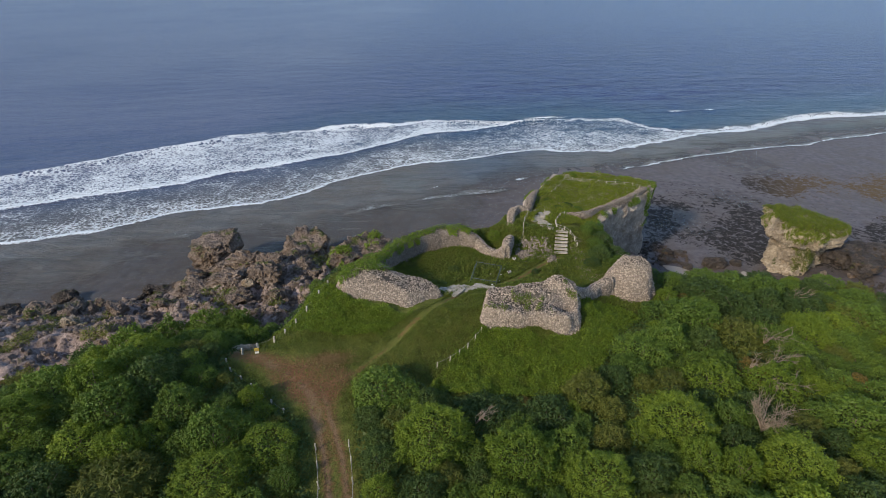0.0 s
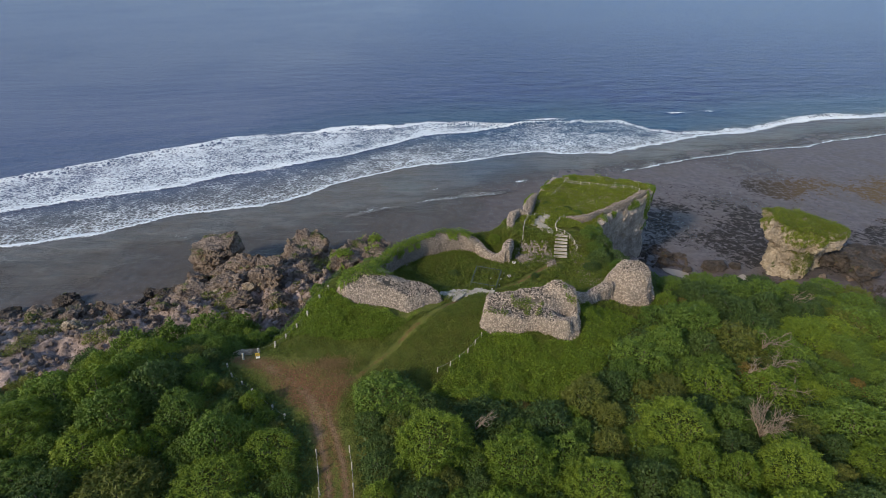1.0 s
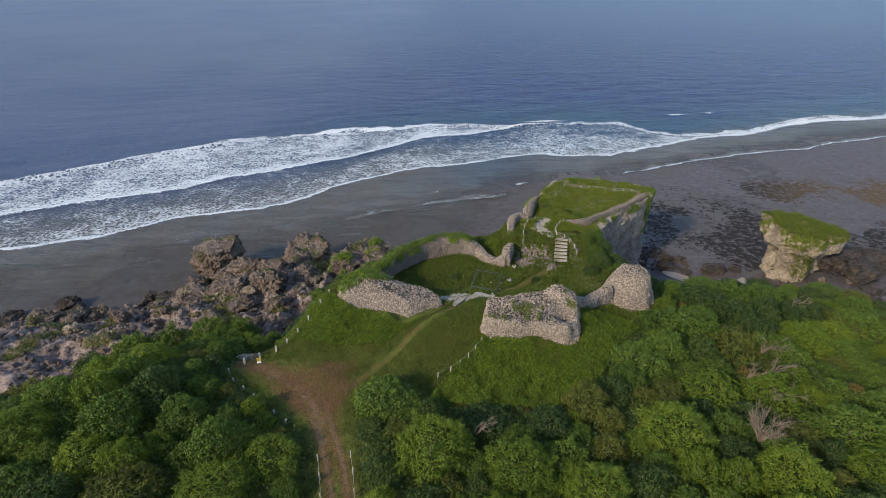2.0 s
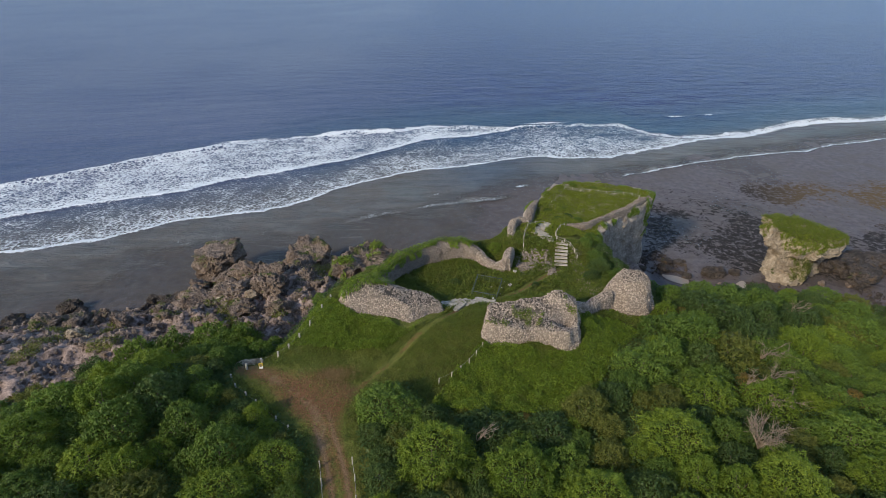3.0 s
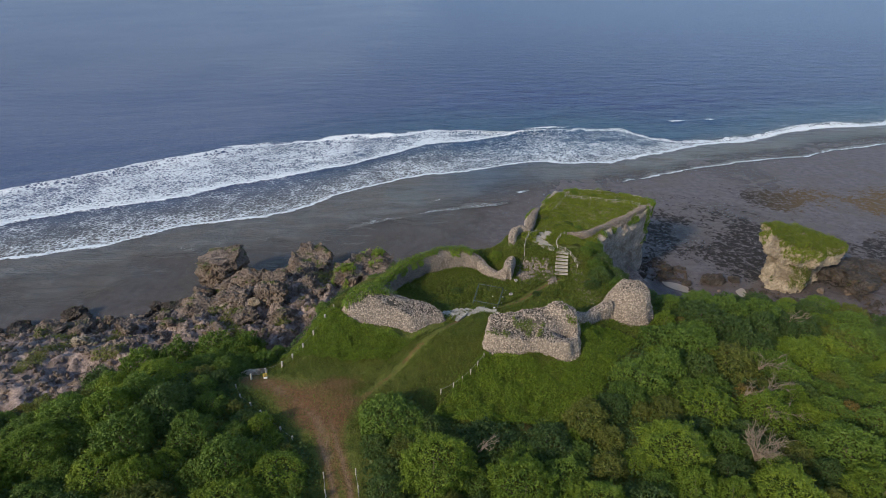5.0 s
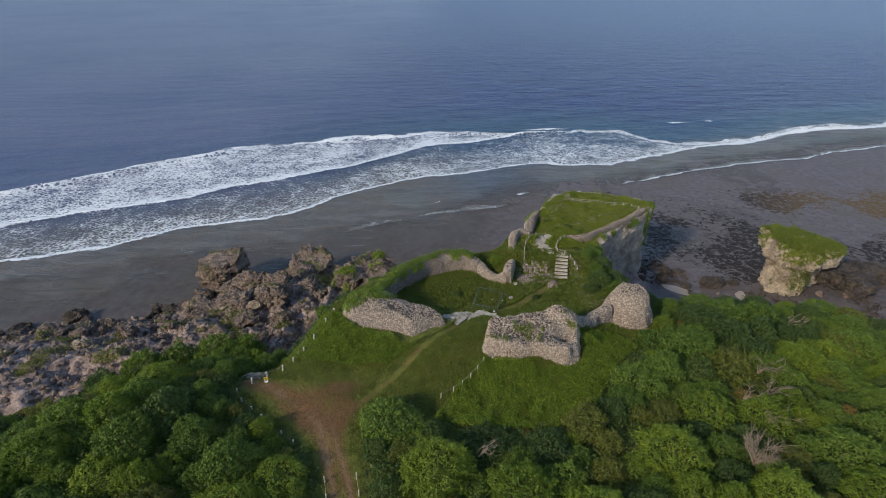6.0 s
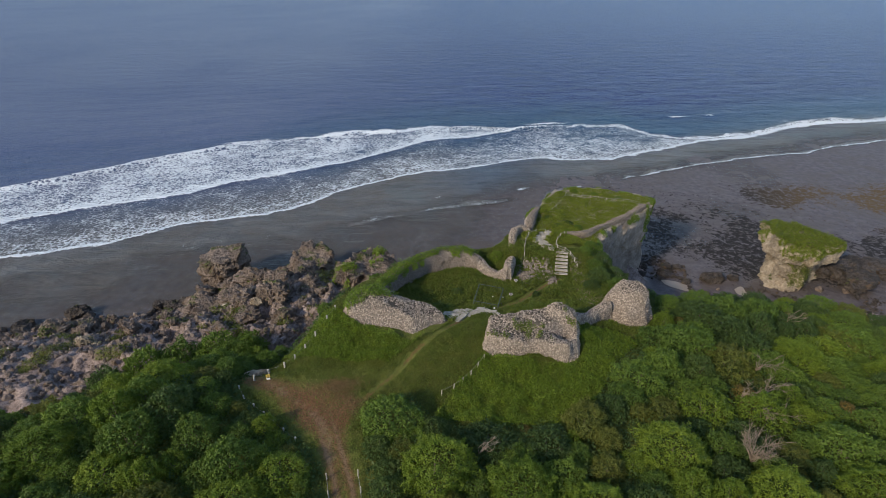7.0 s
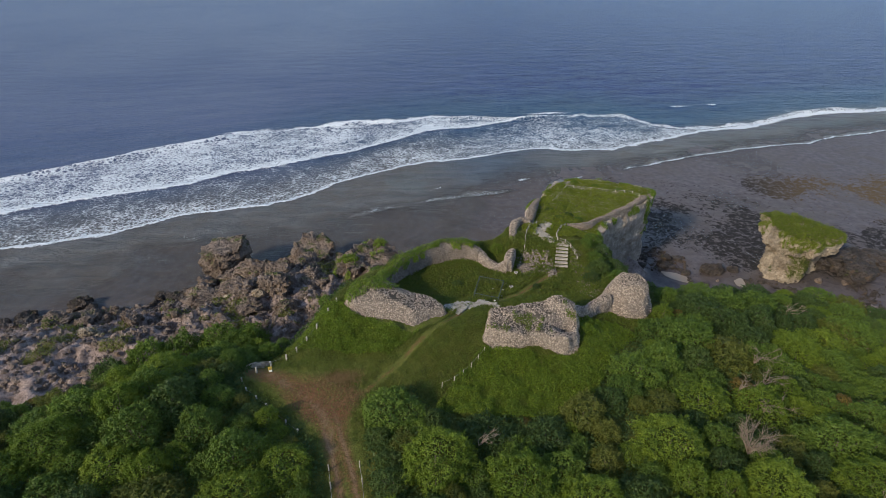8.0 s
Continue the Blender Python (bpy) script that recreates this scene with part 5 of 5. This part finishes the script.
rubble("shore_rubble", 24000, (-100, -5, 50, 96), 0.09, 0.55, 2.2, PALE_SHORE, "jagged brown broken rock covering the shore", 301,
       lambda q: (field("coast", q) > -1.0) & (field("edge", q) < -1.8) & (np.random.default_rng(5).random(len(q)) > 0.5 * smooth(-44, -48, q[:, 0]) * smooth(72, 66, q[:, 1])))
rubble("reef_rubble", 9000, (28, 112, 66, 100), 0.10, 0.6, 2.8, DARK_ROCK, "dark broken rock at the foot of the cliffs", 302,
       lambda q: (field("coast", q) > -7.0) & (field("edge", q) < -2.0) & (fbm(q, 5, 3, 303) > -0.2))
rubble("stair_rubble", 1800, (10.4, 20.5, 65.8, 71.5), 0.08, 0.26, 1.6, WALL_STONE_DARK, "loose weathered stones on the bank beside the stairs", 304,
       lambda q: (np.abs(q[:, 0] - 17.3) > 1.3) & (fbm(q, 1.8, 3, 305) > -0.15))
rubble("fallen_stones", 2600, (17.6, 22.0, 59.0, 65.0), 0.07, 0.20, 1.4, WALL_STONE, "pale stones fallen from the corner bastion", 310,
       lambda q: (np.abs(q[:, 0] + q[:, 1] - 82.2) < 2.2) & (fbm(q, 1.5, 3, 311) > -0.25))
greens("shore_plants", np.c_[gp, gz], [(a, a + 1, a + len(gx) + 1, a + len(gx)) for a in np.flatnonzero((gp[:, 0] > -64) & (gp[:, 0] < -12) & (gp[:, 1] > 54) & (gp[:, 1] < 88) & (gz > 1.5) & (edge < -2) & (fbm(gp, 3.2, 3, 306) > 0.42))],
       lambda p, n: n[:, 2] > 0.1, 0.12, 0.24, LEAF_OLIVE, "yellow-green plants clinging to the shore rocks", 307, 0.4)
greens("buttress_plants", uv, uf, lambda p, n: (p[:, 2] > 0.8) & (n[:, 2] > 0.0) & (p[:, 0] > 64.5) & (fbm(p, 2.4, 3, 308) > -0.2), 0.10, 0.24, LEAF_OLIVE, "olive plants on the weathered rock below the islet", 309, 0.4)
rng = np.random.default_rng(14)
p = np.c_[rng.normal(-11.6, 1.0, 6000), rng.normal(44.0, 0.55, 6000)]
blades("straw_patch", p, field("z", p), 0.14, 0.022, STRAW, "patch of straw-brown withered grass on the lawn", rng)


# ---- posts, ropes and rails ----
def post_mesh(w, h, mat, cap=True):
    bm = box_data(w, w, h + 0.3, 0.02)
    for v in bm.verts:
        v.co.z -= 0.3
        if v.co.z > h * 0.8:
            v.co.x *= 0.88
            v.co.y *= 0.88
    return from_bm("post", bm, mat)


POST_A, POST_B, POST_LOW = post_mesh(0.19, 0.80, POST_STONE), post_mesh(0.11, 0.85, POST_WOOD), post_mesh(0.17, 0.50, POST_STONE)


def rope_between(a, b, sag, radius, parent, mat, shift):
    n = 7
    pts = [Vector(a).lerp(Vector(b), i / (n - 1)) - Vector((0, 0, sag * 4 * (i / (n - 1)) * (1 - i / (n - 1)))) - shift for i in range(n)]
    return part("rope", joined_tubes("rope", [(pts, [radius] * n)], mat, 5), parent)


def post_fence(name, places, label, height_of, mesh, ropes, group, sag=0.08, radius=0.014, post_h=0.95):
    feet = [(x, y, height_of(x, y)) for x, y in places]
    base = thing(name, *feet[0], label, "fence", group)
    shift = Vector(feet[0])
    for i, q in enumerate(feet):
        part("post", mesh, base, at=pose(*(Vector(q) - shift), random.uniform(-4, 4), random.uniform(-4, 4), random.uniform(0, 90)))
        if i:
            for up in ropes:
                rope_between((*feet[i - 1][:2], feet[i - 1][2] + up), (q[0], q[1], q[2] + up), sag, radius, base, ROPE, shift)
    return base


def top_of_headland(x, y):
    q = np.array([[x, y]], float)
    return float(max(headland_top(q)[0] if inside(q, HEADLAND)[0] else -9, field("z", q)[0]))


post_fence("rope_fence", [(-22.4, 43.3), (-21.4, 41.8), (-20.0, 40.7), (-18.7, 39.7), (-17.4, 38.6), (-16.1, 37.5), (-14.7, 36.4)], "low white concrete posts with a slack rope edging the clearing", on_ground, POST_LOW, (0.36,), "rope fences", 0.12, 0.008)
post_fence("rope_fence", [(-21.4, 45.0), (-20.3, 46.6), (-18.8, 47.6), (-17.9, 48.8), (-17.0, 50.4), (-16.1, 52.1), (-15.0, 54.3), (-14.3, 56.2)], "white concrete posts with a rope below the bastion", on_ground, POST_A, (0.68,), "rope fences", 0.1, 0.009)
post_fence("rope_fence", [(-10.9, 32.2), (-10.4, 30.4), (-9.9, 28.5), (-9.6, 26.6), (-9.3, 24.6)], "rope fence along the dirt track", on_ground, POST_B, (0.7, 0.4), "rope fences")
post_fence("rope_fence", [(-8.2, 32.6), (-7.7, 30.8), (-7.3, 28.9), (-7.0, 27.0), (-6.8, 25.0)], "rope fence on the shrub side of the track", on_ground, POST_B, (0.7, 0.4), "rope fences")
post_fence("rope_fence", [(4.0, 47.0), (3.2, 46.0), (2.4, 45.0), (1.5, 44.1), (0.5, 43.2), (-0.8, 42.4)], "thin rope fence running down from the wall", on_ground, POST_B, (0.75,), "rope fences")
post_fence("railing", [(19.6, 69.8), (19.4, 70.9), (18.9, 71.9), (18.2, 72.7), (17.1, 73.2), (17.2, 74.6), (17.7, 76.0), (18.4, 77.4), (19.4, 78.6)], "pale wooden railing beside the stone stairs", top_of_headland, POST_B, (0.75, 0.4), "railings", 0.02, 0.03)
post_fence("railing", [(11.8, 71.6), (12.1, 73.4), (12.5, 75.3), (13.2, 77.2), (14.6, 78.4), (16.4, 79.6)], "pale wooden railing along the path to the headland", top_of_headland, POST_B, (0.75, 0.4), "railings", 0.02, 0.03)
post_fence("railing", [(19.6, 90.6), (20.8, 92.6), (22.0, 94.6), (23.4, 97.6), (24.9, 97.6), (26.5, 97.2), (28.2, 96.8), (29.6, 96.2), (31.0, 95.6), (32.6, 95.4), (34.2, 95.0), (35.6, 94.4), (36.6, 93.4)], "pale railing round the top of the headland", top_of_headland, POST_B, (0.75, 0.4), "railings", 0.02, 0.03)


# ---- stone stairs and landing ----
def rough_slab(name, sx, sy, sz, seed, mat):
    bm = box_data(sx, sy, sz, 0.03)
    bmesh.ops.subdivide_edges(bm, edges=bm.edges[:], cuts=2, use_grid_fill=True)
    for v in bm.verts:
        v.co += 0.05 * noise.noise_vector(v.co * 1.7 + Vector((seed, 0, 0)))
    return from_bm(name, bm, mat)


stairs = thing("stone_stairs", 16.9, 68.2, on_ground(16.9, 68.2), "worn pale stone stairs climbing to the headland", "stairs")
low, high = on_ground(16.9, 68.0), max(on_ground(17.8, 72.8), 15.4)
for i in range(7):
    u = (i + 0.5) / 7
    rise = (high - low) / 7
    x, y = 16.9 + 0.9 * u, 68.2 + 4.4 * u
    step = part("step", rough_slab("step", 1.95 - 0.2 * u, 0.58, 0.16, i * 3.1, STEP_STONE), stairs, at=pose(x - 16.9, y - 68.2, rise * (i + 1) - 0.02, random.uniform(-3, 3), random.uniform(-3, 3), -10 + random.uniform(-5, 5)))
    part("riser", rough_slab("riser", 1.75 - 0.2 * u, 0.34, rise + 1.0, i * 5.3, RISER_STONE), stairs, "dark riser set back under the tread", pose(x - 16.9, y - 68.0, rise * (i + 1) - rise - 0.98, 0, 0, -10))
wall_run("stair_cheek", [(15.3, 67.6), (15.7, 69.6), (16.3, 72.4)], [0.6, 0.7, 0.7], [13.7, 14.5, 15.3], "rubble side wall of the stone stairs", 91, "terrace walls", 0.5, 0.155, 0.17, stone=WALL_STONE_DARK)
wall_run("stair_cheek", [(18.6, 67.6), (19.0, 69.6), (19.4, 71.6)], [0.6, 0.7, 0.6], [13.7, 14.3, 15.0], "rubble side wall of the stone stairs", 92, "terrace walls", 0.5, 0.155, 0.17, stone=WALL_STONE_DARK)
wall_run("terrace_wall", [(10.6, 66.9), (12.6, 67.1), (14.0, 67.0), (15.3, 67.2)], [0.9, 0.9, 0.9, 0.9], [14.2, 14.1, 14.0, 14.0], "low rubble terrace wall beside the stairs", 93, "terrace walls", 0.5, 0.155, 0.17, stone=WALL_STONE_DARK)
wall_run("terrace_wall", [(11.4, 68.9), (13.0, 69.1), (14.4, 69.0), (15.4, 69.2)], [0.8, 0.8, 0.8, 0.8], [14.45, 14.5, 14.55, 14.5], "low stepped rubble terrace beside the stairs", 94, "terrace walls", 0.5, 0.155, 0.17, stone=WALL_STONE_DARK)
wall_run("terrace_wall", [(11.8, 70.8), (13.2, 71.1), (14.6, 71.2), (16.0, 71.4)], [0.8, 0.8, 0.8, 0.8], [14.95, 15.0, 15.1, 15.1], "low stepped rubble terrace beside the stairs", 95, "terrace walls", 0.5, 0.155, 0.17, stone=WALL_STONE_DARK)


def paving(name, line, width, seed, label, group, lift=0.10, n=16, grow=1.0):
    """Loose flat stones laid along a line, each its own piece."""
    r = np.random.default_rng(seed)
    p = np.array(line, float)
    s = np.r_[0, np.cumsum(np.hypot(*np.diff(p, axis=0).T))]
    base = thing(name, *line[0], top_of_headland(*line[0]), label, "paving", group)
    o = base.matrix_basis.translation
    for i in range(n):
        u = (i + 0.5) / n * s[-1]
        x = np.interp(u, s, p[:, 0]) + r.uniform(-0.5, 0.5) * width
        y = np.interp(u, s, p[:, 1]) + r.uniform(-0.2, 0.2)
        part("flagstone", rough_slab("flagstone", grow * r.uniform(0.7, 1.3), grow * r.uniform(0.6, 1.1), 0.35, seed + i, STEP_STONE), base, at=pose(x - o.x, y - o.y, top_of_headland(x, y) + lift - 0.28 - o.z, r.uniform(-5, 5), r.uniform(-5, 5), r.uniform(0, 180)))


paving("stone_path", [(17.0, 72.9), (15.6, 73.6), (14.8, 75.2), (15.2, 77.0), (16.6, 79.0)], 1.5, 31, "pale worn flagstone landing above the stairs", "stone paths", n=24)
paving("stone_path", [(0.4, 54.8), (2.0, 56.6), (4.0, 57.2), (5.8, 56.4)], 1.9, 77, "pale bare limestone slabs in the castle gateway", "stone paths", lift=0.14, n=26, grow=1.6)


# ---- railed excavation in the courtyard ----
def cage():
    corners = [Vector(c) for c in ((4.5, 64.7), (7.8, 63.5), (6.7, 59.3), (3.5, 60.4))]
    zc = on_ground(5.6, 62.0)
    base = thing("guard_railing", 5.6, 62.0, zc, "green-grey steel guard railing round a square pit", "railing")
    mid = Vector((5.6, 62.0))
    h = 0.95
    for i in range(4):
        a, b = corners[i] - mid, corners[(i + 1) % 4] - mid
        part("post", joined_tubes("post", [([(a.x, a.y, -0.5), (a.x, a.y, h)], [0.05, 0.05])], STEEL, 6), base)
        part("top_rail", joined_tubes("top_rail", [([(a.x, a.y, h), (b.x, b.y, h)], [0.045, 0.045])], STEEL, 6), base)
        part("bottom_rail", joined_tubes("bottom_rail", [([(a.x, a.y, 0.18), (b.x, b.y, 0.18)], [0.035, 0.035])], STEEL, 6), base)
        n = int((b - a).length / 0.28)
        for k in range(1, n):
            c = a.lerp(b, k / n)
            part("bar", joined_tubes("bar", [([(c.x, c.y, 0.18), (c.x, c.y, h)], [0.016, 0.016])], STEEL, 4), base)
    return base


cage()
block = from_bm("marker_block", box_data(0.22, 0.20, 0.24, 0.03), WHITE)
for i, (x, y) in enumerate(((8.2, 63.9), (7.7, 62.4), (7.3, 60.8), (6.2, 59.0), (4.9, 59.4), (6.3, 62.6))):
    ob = new("marker_block", block)
    ob.matrix_basis = pose(x, y, on_ground(x, y) - 0.05, 0, 0, 40 * i)
    tagged(ob, "small white marker block beside the pit railing", "marker", "marker blocks")


def plaque(x, y, turn, tilt, w=0.5, d=0.36):
    z = on_ground(x, y)
    base = thing("information_plaque", x, y, z, "small pale sloping information plaque in the grass", "sign", "information plaques", turn=turn)
    part("pedestal", from_bm("pedestal", box_data(w * 0.6, d * 0.6, 0.45, 0.03), POST_STONE), base)
    panel = part("panel", from_bm("panel", box_data(w, d, 0.06, 0.015), POST_STONE), base, at=pose(0, 0, 0.46, tilt, 0, 0))
    for k in range(3):
        part("bar", from_bm("bar", box_data(w * 0.6, 0.05, 0.008, 0), DARK_TRIM), panel, "dark line of unreadable writing", pose(0, 0.12 - 0.12 * k, 0.061))


plaque(8.8, 62.6, 20, 18)
plaque(9.9, 66.2, 0, 18)


def warning_sign(x, y):
    z = on_ground(x, y)
    base = thing("warning_sign", x, y, z, "small yellow and white warning sign on a short stand", "sign", turn=12)
    base.scale = (0.85, 0.85, 0.85)
    for s in (-0.2, 0.2):
        part("leg", from_bm("leg", box_data(0.07, 0.07, 0.5, 0.01), POST_WOOD), base, at=pose(s, 0, -0.1))
    board = part("board", from_bm("board", box_data(0.55, 0.06, 0.40, 0.02), YELLOW), base, "yellow board", pose(0, -0.02, 0.40, -12))
    plate = part("plate", from_bm("plate", box_data(0.45, 0.05, 0.26, 0.02), WHITE), base, "white lower plate", pose(0, -0.10, 0.06, -12))
    for k in range(2):
        part("bar", from_bm("bar", box_data(0.36, 0.02, 0.05, 0), DARK_TRIM), board, "dark line of unreadable writing", pose(0, -0.035, 0.10 + 0.14 * k))


warning_sign(-19.9, 45.2)
slabs = BOULDERS[5]
ob = new("boulder", slabs)
ob.matrix_basis = pose(-22.2, 46.9, on_ground(-22.2, 46.9) + 0.25, 0, 0, 15) @ Matrix.Diagonal((1.6, 0.6, 0.7, 1))
tagged(ob, "long low limestone boulder beside the trail", "boulder")


# ---- dead wood ----
def dead_tree(name, x, y, z, spread, height, n, seed, label, lean=(0, 0), mat=None, twigs=5):
    r = np.random.default_rng(seed)
    base = thing(name, x, y, z, label, "dead shrub", "dead shrubs")
    tubes = []
    for i in range(n):
        a = r.uniform(0, 2 * math.pi)
        reach = spread * r.uniform(0.5, 1.0)
        tip = np.array((math.cos(a) * reach + lean[0], math.sin(a) * reach + lean[1], height * r.uniform(0.6, 1.05)))
        mid = tip * 0.5 + r.normal(scale=0.18 * spread, size=3) * np.array((1, 1, 0.4))
        low = 0.45 * mid + r.normal(scale=0.10 * spread, size=3)
        tubes.append(([(0, 0, -0.5), tuple(low), tuple(mid), tuple(tip)], [0.040, 0.032, 0.023, 0.008]))
        for _ in range(twigs):
            u = r.uniform(0.35, 1.0)
            s = mid + (tip - mid) * u
            e = s + r.normal(scale=0.20 * spread, size=3) + np.array((0, 0, 0.10 * height)) + 0.35 * (tip - mid)
            tubes.append(([tuple(s), tuple(0.5 * (s + e) + r.normal(scale=0.08, size=3)), tuple(e)], [0.018, 0.013, 0.006]))
    part("deadwood", joined_tubes("deadwood", tubes, mat or DEAD_WOOD, 4), base)
    return base


dead_tree("dead_shrub", 27.0, 33.4, on_ground(27, 33.4) + 1.5, 1.7, 1.9, 34, 201, "leafless brown dead shrub among green ones", (0.5, 0.2), None, 9)
for k, (x, y, s) in enumerate(((31.0, 38.4, 1.5), (33.2, 42.4, 1.4), (34.4, 46.4, 1.6), (30.2, 41.6, 1.0), (2.6, 34.0, 0.9), (35.6, 28.5, 1.3), (45.5, 58.5, 1.2))):
    dead_tree("dead_shrub", x, y, on_ground(x, y) + 1.7, s, 1.0, 9, 210 + k, "bare tan branches of a windblown dead shrub", (1.1, -0.1), None, 6)

# ---- tide pools under the cliff ----
for i, (x, y, rx, ry, turn) in enumerate(((44.8, 88.0, 3.2, 1.3, -38), (56.2, 85.6, 1.6, 1.2, 60))):
    a = np.linspace(0, 2 * math.pi, 40, endpoint=False)
    rr = 1 + 0.22 * fbm(np.c_[np.cos(a), np.sin(a)] + 9 * i, 0.8, 3, 95)
    ring = np.c_[np.cos(a) * rx * rr, np.sin(a) * ry * rr, np.zeros(40)]
    ob = new("tide_pool", mesh_from("tide_pool", ring, [tuple(range(40))], POOL))
    ob.matrix_basis = pose(x, y, on_ground(x, y) + 0.10, 0, 0, turn)
    tagged(ob, "shallow sandy tide pool below the cliff", "pool", "tide pools", "structure")
